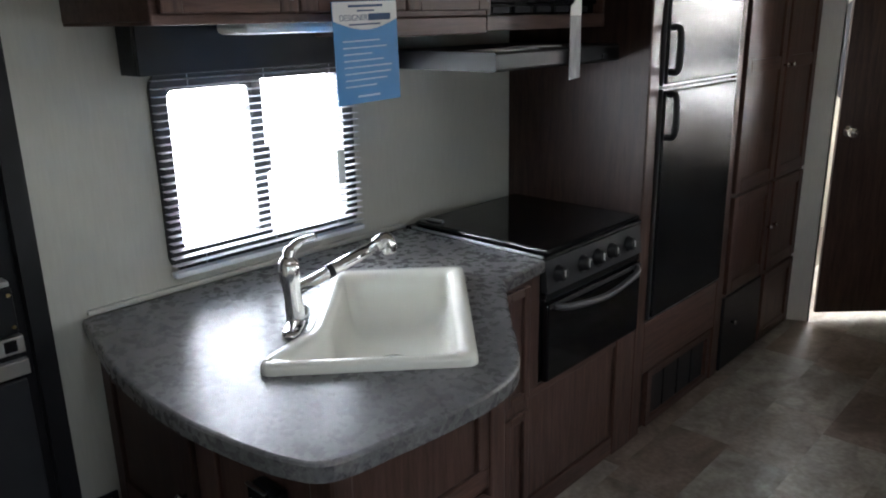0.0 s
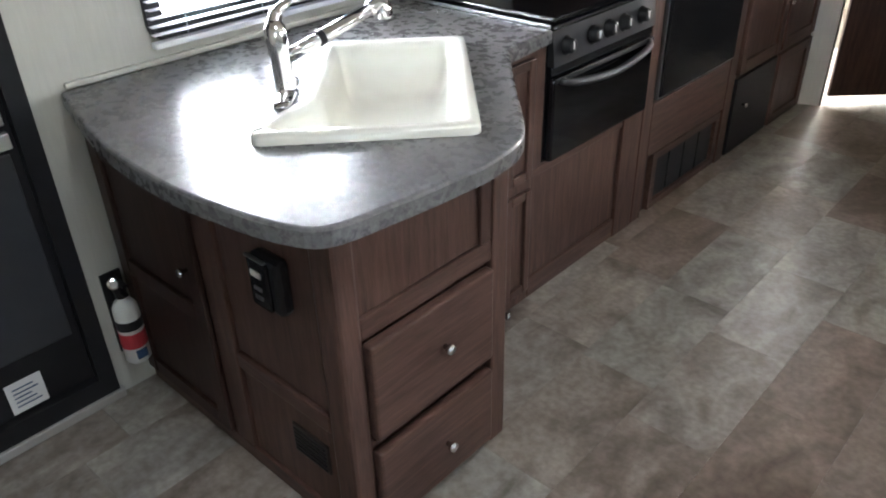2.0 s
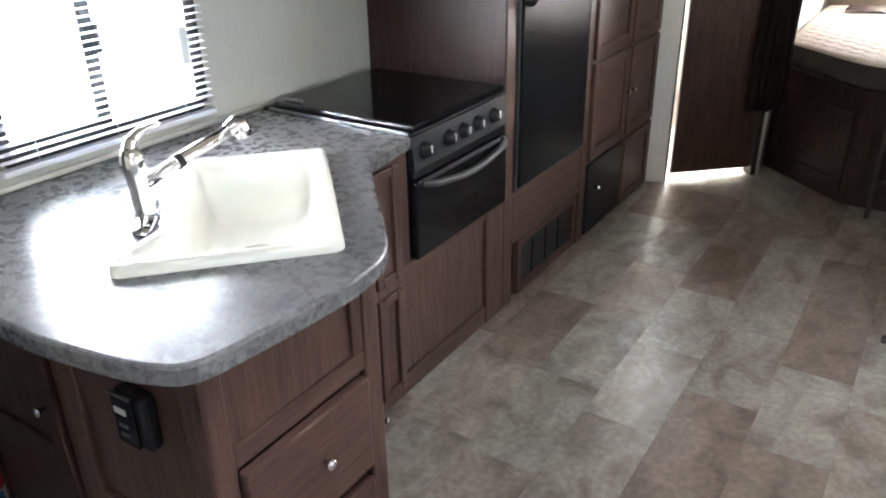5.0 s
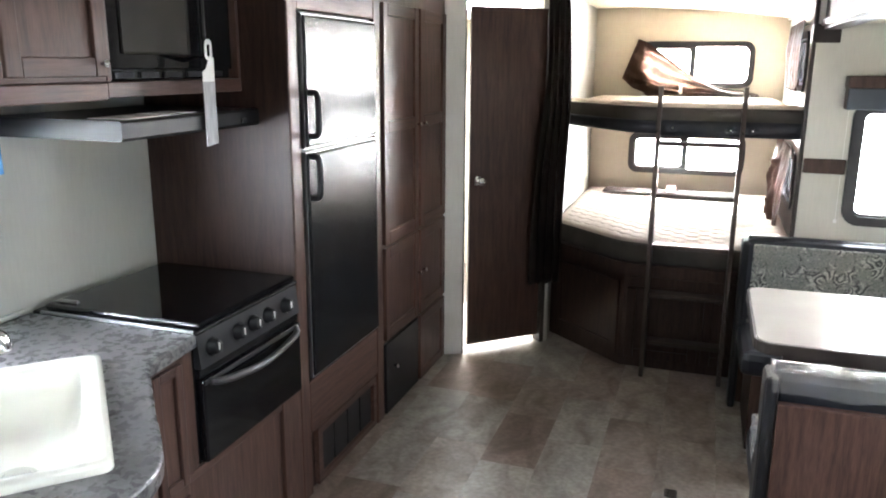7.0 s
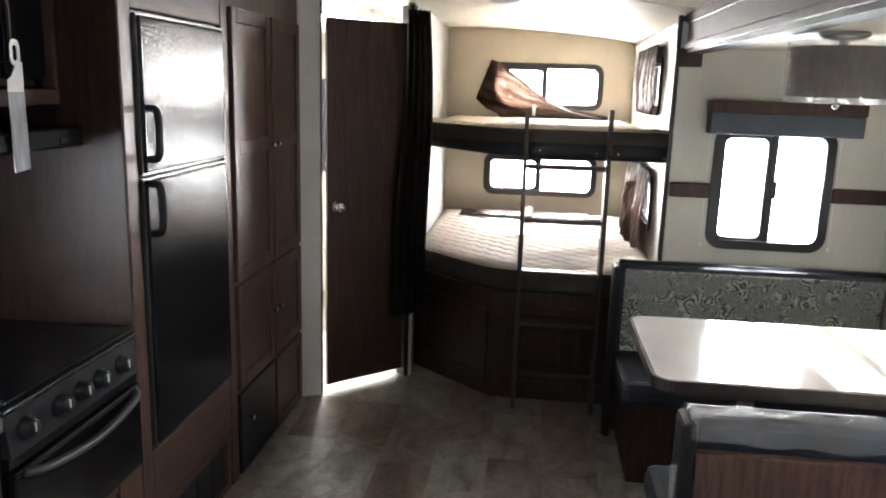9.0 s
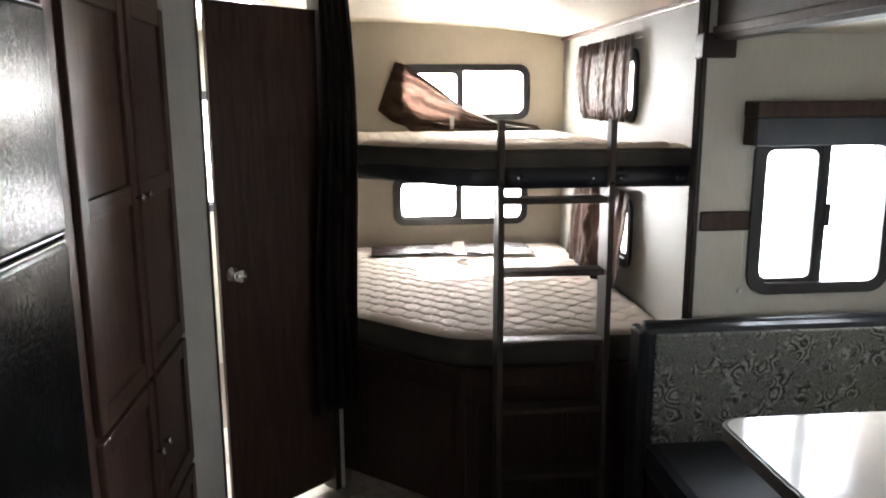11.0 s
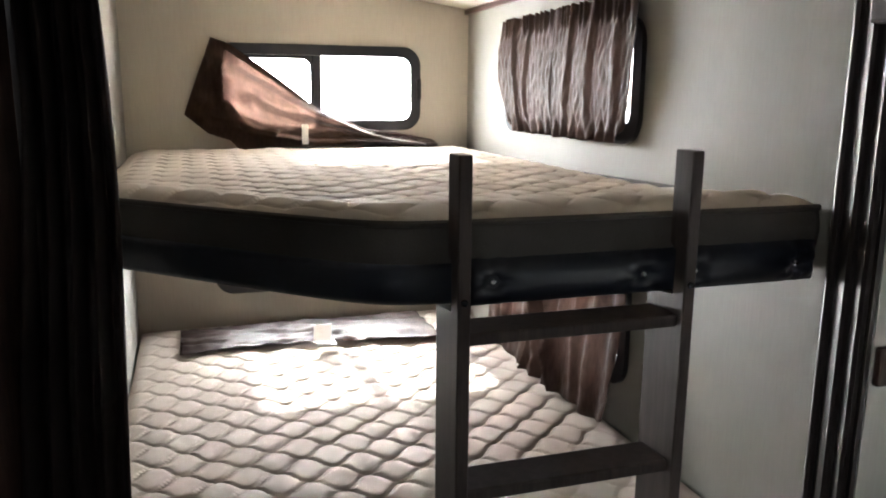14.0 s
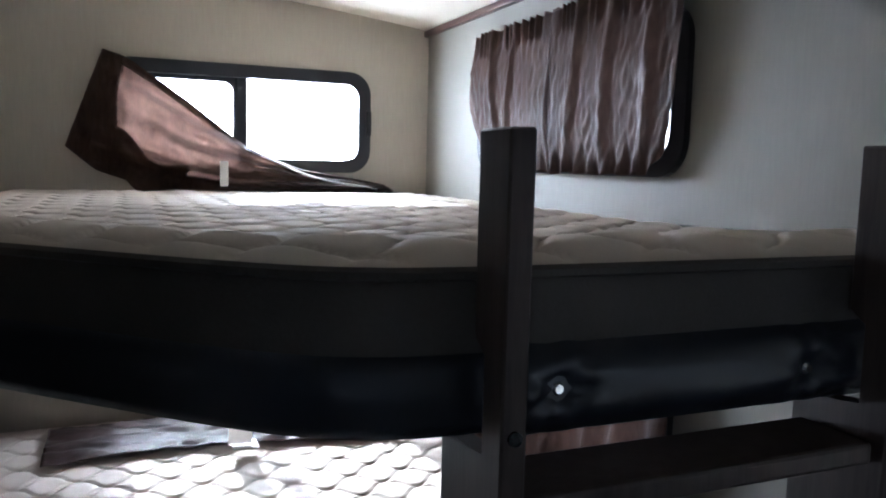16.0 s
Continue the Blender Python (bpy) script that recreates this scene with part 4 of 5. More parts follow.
part("card", prism([(2.206, 1.635), (2.267, 1.635), (2.267, 1.71), (2.244, 1.705), (2.225, 1.675), (2.208, 1.665)], -1.245, -1.2425, 0, None, "x"), WHITE, wt)
part("pouch", prism([(2.208, 1.435), (2.269, 1.440), (2.267, 1.634), (2.206, 1.634)], -1.245, -1.2425, 0, None, "x"), plain("grey_film", (0.42, 0.42, 0.44), 0.2, vary=0.3, scale=25, stretch=(1, 3, 0.4)), wt, "grey glossy pouch")

# ---- range cabinet and range ----
CX = -1.135
rc = thing("range_cabinet", (-1.4, 2.12, 0), "walnut laminate cabinet under the range", "cabinet")
part("body", box(-1.742, CX - 0.012, 1.705, 2.535, 0.0, 0.485, 0.002), WOOD, rc)
part("stile", box(-1.742, CX - 0.001, 1.715, 1.915, 0.486, 0.870, 0.002), WOOD, rc)
part("stile", box(CX - 0.012, CX, 1.705, 1.865, 0.0, 0.485, 0.003), WOOD, rc)
part("stile", box(CX - 0.012, CX + 0.004, 2.405, 2.535, 0.0, 0.485, 0.003), WOOD, rc)
part("rail", box(CX - 0.012, CX, 1.866, 2.404, 0.0, 0.08, 0.003), WOOD_Y, rc)
part("rail", box(CX - 0.012, CX, 1.866, 2.404, 0.455, 0.485, 0.003), WOOD_Y, rc)
part("panel", box(CX - 0.013, CX - 0.0105, 1.8665, 2.4035, 0.0805, 0.4545, 0), WOOD, rc)
for z0, z1 in ((0.05, 0.43), (0.47, 0.85)):
    panel_door("cabinet_door", rc, "x", CX + 0.0005, 1.725, 1.852, z0, z1, 0.014, 0.030)
st = thing("range", (-1.43, 2.22, 0.486), "black three-burner gas range with its cover closed", "range")
part("oven_body", box(-1.74, CX - 0.006, 1.924, 2.526, 0.487, 0.905, 0.004), BLACK, st)
part("oven_door", box(CX - 0.006, CX + 0.022, 1.928, 2.522, 0.492, 0.765, 0.010), GLASSBLACK, st, "black glass oven door")
part("control_panel", prism([(CX - 0.006, 0.80), (CX + 0.020, 0.80), (CX + 0.008, 0.905), (CX - 0.006, 0.905)], 1.93, 2.52, 0, None, "y"), plain("dark_grey_panel", (0.040, 0.040, 0.043), 0.32, 0.4), st, "brushed grey control panel")
part("vent_strip", box(CX - 0.006, CX + 0.012, 1.93, 2.52, 0.768, 0.798, 0.003), BLACK, st)
for y in (1.995, 2.135, 2.225, 2.315, 2.43):
    k = part("knob", lathe([(0, 0.029), (0.005, 0.029), (0.009, 0.024), (0.026, 0.021), (0.028, 0.016)], (CX + 0.013, y, 0.852), (1, 0, 0.12), 16), BLACKPLASTIC, st, "black control knob", True)
    part("pointer", box(CX + 0.038, CX + 0.043, y - 0.0025, y + 0.0025, 0.845, 0.868, 0.001), PAPER, k, "white pointer")
hp = curve([(CX + 0.022, 1.965, 0.752), (CX + 0.050, 2.02, 0.742), (CX + 0.058, 2.225, 0.722), (CX + 0.050, 2.43, 0.742), (CX + 0.022, 2.485, 0.752)], 6)
part("handle", tube(hp, 0.012, 10), plain("dull_grey_metal", (0.075, 0.075, 0.08), 0.45, 0.5), st, "bowed grey metal handle", True)
part("door_trim", box(CX + 0.020, CX + 0.026, 1.935, 2.515, 0.747, 0.763, 0.003), BLACKPLASTIC, st)
part("cooktop_cover", box(-1.70, CX + 0.010, 1.935, 2.515, 0.922, 0.942, 0.008), GLASSBLACK, st, "hinged black glass cover, closed")
part("cooktop_rim", box(-1.74, CX + 0.014, 1.924, 2.526, 0.906, 0.921, 0.005), BLACK, st)
part("cover_hinge", tube([(-1.715, 1.975, 0.93), (-1.665, 1.975, 0.945), (-1.60, 1.975, 0.946)], 0.007, 8), GREYMETAL, st, "grey hinge arm")
part("side_strip", box(-1.70, CX + 0.006, 1.916, 1.9235, 0.9155, 0.926, 0.002), GREYMETAL, st, "bright metal edge strip")

# ---- refrigerator and its surround ----
fc = thing("refrigerator_cabinet", (-1.4, 2.93, 0), "tall walnut laminate surround of the refrigerator", "cabinet")
# Darker wood than the doors: shade beside the range put into the colour.
part("side_panel", box(-1.748, CX, 2.537, 2.565, 0.0, 2.08, 0.002), DARKWOOD, fc, "walnut side panel, darkened for shade")
part("stile", box(CX - 0.018, CX + 0.003, 2.540, 2.612, 0.0, 2.08, 0.004), WOOD, fc)
part("stile", box(-1.748, CX + 0.003, 3.270, 3.335, 0.0, 2.08, 0.004), WOOD, fc)
part("top_rail", box(-1.748, CX + 0.002, 2.613, 3.269, 1.878, 2.08, 0.004), WOOD_Y, fc)
part("bottom_rail", box(-1.748, CX + 0.002, 2.613, 3.269, 0.262, 0.482, 0.004), WOOD_Y, fc)
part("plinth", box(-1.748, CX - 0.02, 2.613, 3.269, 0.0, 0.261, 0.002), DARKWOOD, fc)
vd = part("vent_door", ring("x", [(2.665, 0.012), (3.245, 0.012), (3.245, 0.258), (2.665, 0.258)], [(2.70, 0.040), (3.215, 0.040), (3.215, 0.228), (2.70, 0.228)], CX - 0.019, CX + 0.004), WOOD_Y, fc, "framed vent door")
for k in range(4):
    part("slat", box(CX - 0.018, CX - 0.010, 2.702 + 0.129 * k, 2.824 + 0.129 * k, 0.040, 0.228, 0.004), BLACKPLASTIC, vd, "black louvre panel")
fr = thing("refrigerator", (-1.42, 2.94, 0.483), "tall black pebbled two-door refrigerator", "refrigerator")
part("case", box(-1.74, CX - 0.012, 2.618, 3.264, 0.484, 1.876, 0.003), BLACKPLASTIC, fr)
for z0, z1, h0, h1 in ((0.50, 1.372, 1.205, 1.360), (1.392, 1.862, 1.435, 1.590)):
    d = part("fridge_door", box(CX - 0.010, CX + 0.018, 2.630, 3.258, z0, z1, 0.010), FRIDGE, fr, "glossy pebbled black door")
    part("handle", tube(curve([(CX + 0.018, 2.650, h0), (CX + 0.050, 2.650, h0 + 0.008), (CX + 0.056, 2.650, (h0 + h1) / 2), (CX + 0.050, 2.650, h1 - 0.008), (CX + 0.018, 2.650, h1)], 5), 0.012, 8), BLACKPLASTIC, d, "black loop handle", True)
    part("edge_trim", ring("x", [(2.624, z0 - 0.004), (3.262, z0 - 0.004), (3.262, z1 + 0.004), (2.624, z1 + 0.004)], [(2.632, z0 + 0.004), (3.254, z0 + 0.004), (3.254, z1 - 0.004), (2.632, z1 - 0.004)], CX - 0.002, CX + 0.010), GREYMETAL, d, "thin metal edge trim")

# ---- pantry ----
pn = thing("pantry_cabinet", (-1.4, 3.79, 0), "tall walnut laminate pantry with framed double doors", "cabinet")
part("body", box(-1.748, CX - 0.004, 3.337, 4.243, 0.0, 2.08, 0.002), WOOD, pn)
for a, b, ky, s in ((3.350, 3.792, 3.775, 1), (3.815, 4.215, 3.850, -1)):
    d = panel_door("cabinet_door", pn, "x", CX - 0.004, a, b, 0.868, 1.955, 0.02, 0.055, 1, (1.385,))
    knob_on(d, (CX + 0.016, ky, 1.40), (1, 0, 0), 0.012)
    d = panel_door("cabinet_door", pn, "x", CX - 0.004, a, b, 0.395, 0.850, 0.02, 0.055)
    knob_on(d, (CX + 0.016, ky, 0.63), (1, 0, 0), 0.012)
part("vent_panel", box(CX - 0.004, CX + 0.012, 3.352, 3.790, 0.012, 0.375, 0.005), BLACKPLASTIC, pn, "black bottom access panel")
d = panel_door("cabinet_door", pn, "x", CX - 0.004, 3.815, 4.215, 0.012, 0.375, 0.02, 0.05)
knob_on(pn, (CX + 0.012, 3.45, 0.235), (1, 0, 0), 0.012)

# ---- bathroom door, ajar ----
A, B = Vector((-1.030, 4.288, 0)), Vector((-0.630, 4.665, 0))
DU = (B - A).normalized()
DN = Vector((DU.y, -DU.x, 0))
door_m = Matrix(((DU.x, DN.x, 0, A.x), (DU.y, DN.y, 0, A.y), (0, 0, 1, 0), (0, 0, 0, 1)))
bd = thing("door_2", A + DU * 0.28, "dark walnut bathroom door, slightly ajar with light behind", "door")
bd["kind"] = "structure"
lf = part("door_leaf", box(0.042, 0.528, -0.035, -0.015, 0.045, 2.005, 0.002, turn=door_m), wood("dark_walnut_door", (0.030, 0.016, 0.013), (0.082, 0.044, 0.035), 0.42, UP), bd)
kn = part("door_handle", lathe([(0, 0.028), (0.006, 0.028), (0.008, 0.012), (0.030, 0.010), (0.036, 0.020), (0.052, 0.026), (0.066, 0.022), (0.070, 0.004)], door_m @ Vector((0.092, -0.015, 1.04)), DN, 18), CHROME, lf, "chrome door knob", True)
part("door_jamb", box(0.530, 0.560, -0.07, 0.012, 0.0, 2.10, 0.003, turn=door_m), TRIM, bd, "dark door jamb")
part("door_stop", box(-0.004, 0.003, -0.012, 0.006, 0.0, 2.10, 0.002, turn=door_m), TRIM, bd)
single("trim_bath_corner", box(-0.648, -0.600, 4.672, 4.715, 0.0, 2.10, 0.004), PAPERWALL, "pale corner strip beside the bathroom door", "trim", kind="structure")

# ---- bunks ----
def front_line(y_front, y_side, x_turn):
    """The bed's plan: straight front, slanted towards the bathroom side."""
    return [(-0.615, y_side)] + [(p.x, p.y) for p in curve([(x_turn - 0.10, y_front + 0.10 * (y_side - y_front) / (x_turn + 0.615) * 1.0, 0), (x_turn, y_front + 0.012, 0), (x_turn + 0.12, y_front, 0)], 5)] + [(0.752, y_front), (0.752, REAR - 0.006), (-0.615, REAR - 0.006)]


def front_at(x, y_front, y_side, x_turn):
    """The front edge of a bed: straight, then bending softly towards the bathroom side."""
    k = 0.035
    return y_front + (y_side - y_front) / (x_turn + 0.615) * k * math.log(1 + math.exp((x_turn - x) / k))


def mattress(name, z0, z1, y_front, y_side, x_turn, label, lift=0.0, puffing=0.013, drop=0.020):
    """A mattress with a quilted top: wavy seams that meet and part, with puffed cells between them."""
    ob = thing(name, (0.07, 5.3, z0), label, "mattress", "bunk mattresses")
    nx, ny, L, P = 200, 460, 0.146, 0.0615
    bm, x0, x1 = bmesh.new(), -0.612, 0.750
    rows = []
    for j in range(ny + 1):
        row = []
        for i in range(nx + 1):
            x = x0 + (x1 - x0) * i / nx
            ya, yb = front_at(x, y_front, y_side, x_turn) + 0.008, REAR - 0.012
            y = ya + (yb - ya) * j / ny
            wob = 0.012 * noise.noise(Vector((x * 5, y * 5, z1)))
            s, best = (y + wob) / P, 1.0
            for k in range(math.floor(s) - 1, math.floor(s) + 3):
                seam = k + 0.46 * math.tanh(0.9 * math.cos(2 * math.pi * (x + 0.5 * wob) / L + math.pi * k)) / 0.7163
                best = min(best, abs(s - seam))
            rim_d = min(x - x0, x1 - x, y - ya, yb - y)
            fade = max(0.0, min(1, rim_d / 0.08)) ** 0.7
            puff = fade * puffing * (0.85 * (1 - math.exp(-best * 17)) + 0.3 * (1 - math.exp(-best * 3))) + fade * 0.004 * noise.noise(Vector((x * 2.2, y * 2.2, z1 * 7)))
            edge_drop = drop * max(0, 1 - rim_d / 0.045) ** 2
            rise = lift * max(0, 1 - (y - ya) / 0.55) ** 2
            row.append(bm.verts.new((x, y, z1 - 0.010 + puff - edge_drop + rise)))
        rows.append(row)
    for a, b in zip(rows, rows[1:]):
        for i in range(nx):
            bm.faces.new((a[i], a[i + 1], b[i + 1], b[i]))
    part("quilted_top", bm, QUILT, ob, "cream quilted top", True)
    bm = bmesh.new()
    loops = []
    zt = z1 + lift
    for dz, push in ((zt - 0.010 - drop, 0.0), (zt - 0.030 - drop, 0.007), ((z0 + zt) / 2, 0.010), (z0 + 0.02, 0.006), (z0, -0.004)):
        loop = []
        for i in range(121):
            x = -0.612 + 1.362 * i / 120
            bul = 0.012 * (abs(math.sin(math.pi * x / 0.155)) ** 0.6 - 0.6) * (1 if z0 + 0.02 < dz < zt - 0.06 else 0)
            loop.append(bm.verts.new((x, front_at(x, y_front, y_side, x_turn) + 0.008 - push - bul, dz)))
        back = max(z0, dz - lift - 0.012)
        loop += [bm.verts.new((0.7505, REAR - 0.012, back)), bm.verts.new((-0.6125, REAR - 0.012, back))]
        loops.append(loop)
    for a, b in zip(loops, loops[1:]):
        for i in range(len(a)):
            j = (i + 1) % len(a)
            bm.faces.new((a[i], a[j], b[j], b[i]))
    bm.faces.new(loops[-1])
    part("border", bm, MATTRESS_SIDE, ob, "dark brown fabric border", True)
    part("piping", tube([(x0 + (x1 - x0) * i / 60, front_at(x0 + (x1 - x0) * i / 60, y_front, y_side, x_turn) + 0.004, zt - 0.011 - drop) for i in range(61)], 0.006, 6), MATTRESS_SIDE, ob, "brown piping")
    return ob


UF, US, UT = 4.352, 4.86, -0.10
LF, LS, LT = 4.425, 4.88, -0.14
ub = thing("upper_bunk", (0.07, 4.4, 1.34), "upper bunk platform with a dark padded front board", "bunk bed")
part("platform", prism(front_line(UF + 0.03, US + 0.03, UT), 1.352, 1.385), DARKWOOD, ub)
bm, band = bmesh.new(), []
for z, out in ((1.345, -0.012), (1.345, 0.004), (1.356, 0.010), (1.400, 0.010), (1.412, 0.003), (1.412, -0.012)):
    band.append([bm.verts.new((-0.615 + 0.80 * i / 60, front_at(-0.615 + 0.80 * i / 60, UF, US, UT) + 0.004 - out, z)) for i in range(61)])
for a, b in zip(band, band[1:] + band[:1]):
    for i in range(60):
        bm.faces.new((a[i], a[i + 1], b[i + 1], b[i]))
part("slanted_board", bm, VINYL, ub, "dark vinyl-covered slanted front", True)


def padded(name, parent, x0, x1, y, z0, z1, tufts, label):
    """A padded vinyl bumper with buttoned tufts."""
    bm, nx, nz = bmesh.new(), 90, 14
    g = []
    for j in range(nz + 1):
        row = []
        for i in range(nx + 1):
            x, z = x0 + (x1 - x0) * i / nx, z0 + (z1 - z0) * j / nz
            ed = min(j / nz, 1 - j / nz) * 2
            bulge = 0.020 * (1 - (1 - ed) ** 2.5) * min(1, min(x - x0, x1 - x) / 0.02 + 0.2)
            for tx_, tz_ in tufts:
                r = math.hypot((x - tx_), (z - tz_) * 1.2)
                bulge -= 0.017 * math.exp(-(r / 0.018) ** 2) + 0.003 * math.exp(-(r / 0.05) ** 2) * math.cos(7 * math.atan2(z - tz_, x - tx_))
            row.append(bm.verts.new((x, y - bulge, z)))
        g.append(row)
    for a, b in zip(g, g[1:]):
        for i in range(nx):
            bm.faces.new((a[i], a[i + 1], b[i + 1], b[i]))
    ob = part(name, bm, VINYL, parent, label, True)
    for tx_, tz_ in tufts:
        part("button", lathe([(0, 0.007), (0.004, 0.007), (0.007, 0.004)], (tx_, y - 0.003, tz_), (0, -1, 0), 10), CHROME, ob, "metal button")
    return ob


padded("bumper", ub, 0.028, 0.745, UF + 0.002, 1.338, 1.418, [(0.085, 1.378), (0.370, 1.373), (0.475, 1.373), (0.70, 1.373)], "shiny black padded vinyl bumper")
mattress("upper_mattress", 1.386, 1.452, UF, US, UT, "cream quilted mattress with brown border on the upper bunk", 0.044, 0.024, 0.008)

lb = thing("lower_bunk", (0.07, 4.5, 0), "dark walnut bunk base with panelled front", "bunk bed")
BF, BS, BT = 4.412, 4.84, -0.12
part("platform", prism(front_line(BF, BS, BT), 0.545, 0.615, 0.01), DARKWOOD, lb, "dark platform with a rounded lip")
part("front_board", prism([(-0.615, BS + 0.03), (BT, BF + 0.03), (0.752, BF + 0.03), (0.752, BF + 0.06), (BT, BF + 0.06), (-0.615, BS + 0.06)], 0.0, 0.544), DARKWOOD, lb)
for a, b in ((-0.10, 0.30), (0.32, 0.73)):
    panel_door("front_panel", lb, "y", BF + 0.03, a, b, 0.06, 0.47, 0.016, 0.05, -1, (), DARKWOOD)
part("rail", box(-0.08, 0.74, BF + 0.012, BF + 0.029, 0.485, 0.54, 0.003), DARKWOOD, lb)
lp = (Vector((BT, BF + 0.03, 0)) - Vector((-0.615, BS + 0.03, 0)))
ln_ = lp.length
lu = lp.normalized()
lm = Matrix(((lu.x, lu.y, 0, -0.615), (lu.y, -lu.x, 0, BS + 0.03), (0, 0, 1, 0), (0, 0, 0, 1)))
part("slanted_panel", ring("y", [(0.05, 0.06), (ln_ - 0.03, 0.06), (ln_ - 0.03, 0.50), (0.05, 0.50)], [(0.11, 0.12), (ln_ - 0.09, 0.12), (ln_ - 0.09, 0.44), (0.11, 0.44)], 0.001, 0.014), DARKWOOD, lb).data.transform(lm)
mattress("lower_mattress", 0.616, 0.748, LF, LS, LT, "cream quilted mattress with brown border on the lower bunk", 0.0, 0.0095, 0.010)

# ---- ladder ----
LY = 4.290
ld = thing("bunk_ladder", (0.22, LY + 0.05, 0), "dark brown wooden ladder hooked over the upper bunk", "ladder")
for xa, xb in ((0.003, 0.025), (0.415, 0.437)):
    outline = [(LY, 0.0), (LY + 0.113, 0.0), (LY + 0.113, 1.332), (LY + 0.030, 1.338), (LY + 0.030, 1.42), (LY + 0.052, 1.43), (LY + 0.052, 1.592), (LY, 1.592)]
    bm = prism(outline, xa, xb, 0, None, "x")
    bmesh.ops.bevel(bm, geom=bm.edges[:], offset=0.002, segments=1, affect="EDGES")
    p = part("post", bm, LADDER, ld, "flat brown board notched at the bunk")
    part("bolt", lathe([(0, 0.006), (0.003, 0.006), (0.004, 0.003)], ((xa + xb) / 2, LY, 1.362), (0, -1, 0), 10), BLACK, p)
for z in (1.296, 1.022, 0.748, 0.474, 0.200):
    part("rung", box(0.026, 0.414, LY + 0.012, LY + 0.098, z - 0.011, z + 0.011, 0.004), LADDER, ld)

# ---- bunk curtains ----
def shirred(y0, y1, z_top, z_bot, x, ridges, seed, near_in, far_in, deep=0.012, spread=0.0, peak=None):
    """A curtain ruffled on its rod: thin upright ridges, drawn in along the hem; peak: a tented fold at this share of the width."""
    rnd = random.Random(seed)
    places = [((k + 0.5) / ridges + rnd.uniform(-0.3, 0.3) / ridges, rnd.uniform(0.6, 1.2), rnd.uniform(0.022, 0.045)) for k in range(ridges)]

    def f(u, v):
        ruffle = math.sin(2 * math.pi * (13 * u + 1.2 * noise.noise(Vector((u * 6, 0, seed))))) * math.exp(-(v / 0.15) ** 4)
        hem = max(0, v - 0.84) / 0.16
        out = 0.012 + 0.007 * ruffle + 0.008 * hem * math.sin(2 * math.pi * 8 * u + seed)
        hang = math.sin(math.pi * min(1, 0.08 + 0.86 * v)) ** 0.7
        for c, tall, thin in places:
            at = c + 0.05 * noise.noise(Vector((c * 9, v * 1.6, seed)))
            out += deep * tall * math.exp(-((u - at) / thin) ** 2) * hang
        if peak and v > 0.22:
            half = 0.16 * (v - 0.22)
            for at in (peak - half, peak + half):
                out += 0.030 * math.exp(-((u - at) / 0.018) ** 2)
            if abs(u - peak) < half:
                out += 0.012 + 0.014 * noise.noise(Vector((u * 30, v * 9, seed)))
        out += 0.016 * math.sin(math.pi * v) * (0.7 + 0.5 * noise.noise(Vector((u * 2.5, v * 2, seed + 3)))) + spread * v * v
        out += 0.0035 * noise.noise(Vector((u * 34, v * 13, seed))) * (1 - 0.6 * math.exp(-(v / 0.2) ** 2))
        draw = max(0, v - 0.45) ** 1.6 / 0.385
        y = y0 + near_in * draw + (y1 - y0 - (near_in + far_in) * draw) * u + 0.006 * noise.noise(Vector((u * 5, v * 3, seed + 4)))
        corner = near_in * max(0, 1 - u / 0.16) ** 2 + far_in * max(0, (u - 0.84) / 0.16) ** 2
        z = z_top + (z_bot - z_top) * v + (0.9 * corner + 0.006 * noise.noise(Vector((u * 7, 1, seed)))) * v ** 3 + 0.004 * ruffle * (1 - v)
        return Vector((x - max(0.006, out), y, z))
    return f


rod = thing("curtain_rod", (0.735, 5.46, 1.92), "thin white rod over the side window", "curtain rod")
part("rod", tube([(0.742, 4.945, 1.929), (0.742, 5.955, 1.915)], 0.004, 8), WHITE, rod)
for a, b, s, xo, ni, fi in ((5.425, 5.930, 3, 0.744, 0.0, 0.070), (4.985, 5.470, 11, 0.734, 0.050, 0.0)):
    single("curtain", cloth(shirred(a, b, 1.945, 1.552, xo, 3, s, ni, fi), 110, 50), SATIN, "short brown satin curtain over the upper bunk's side window", "curtain", "upper side window curtains", smooth=True)
single("curtain", cloth(shirred(4.955, 5.92, 1.235, 0.756, 0.742, 9, 7, 0.03, 0.02, 0.030, 0.045, 0.46), 150, 60), SATIN, "long brown satin curtain over the lower bunk's side window", "curtain", smooth=True)


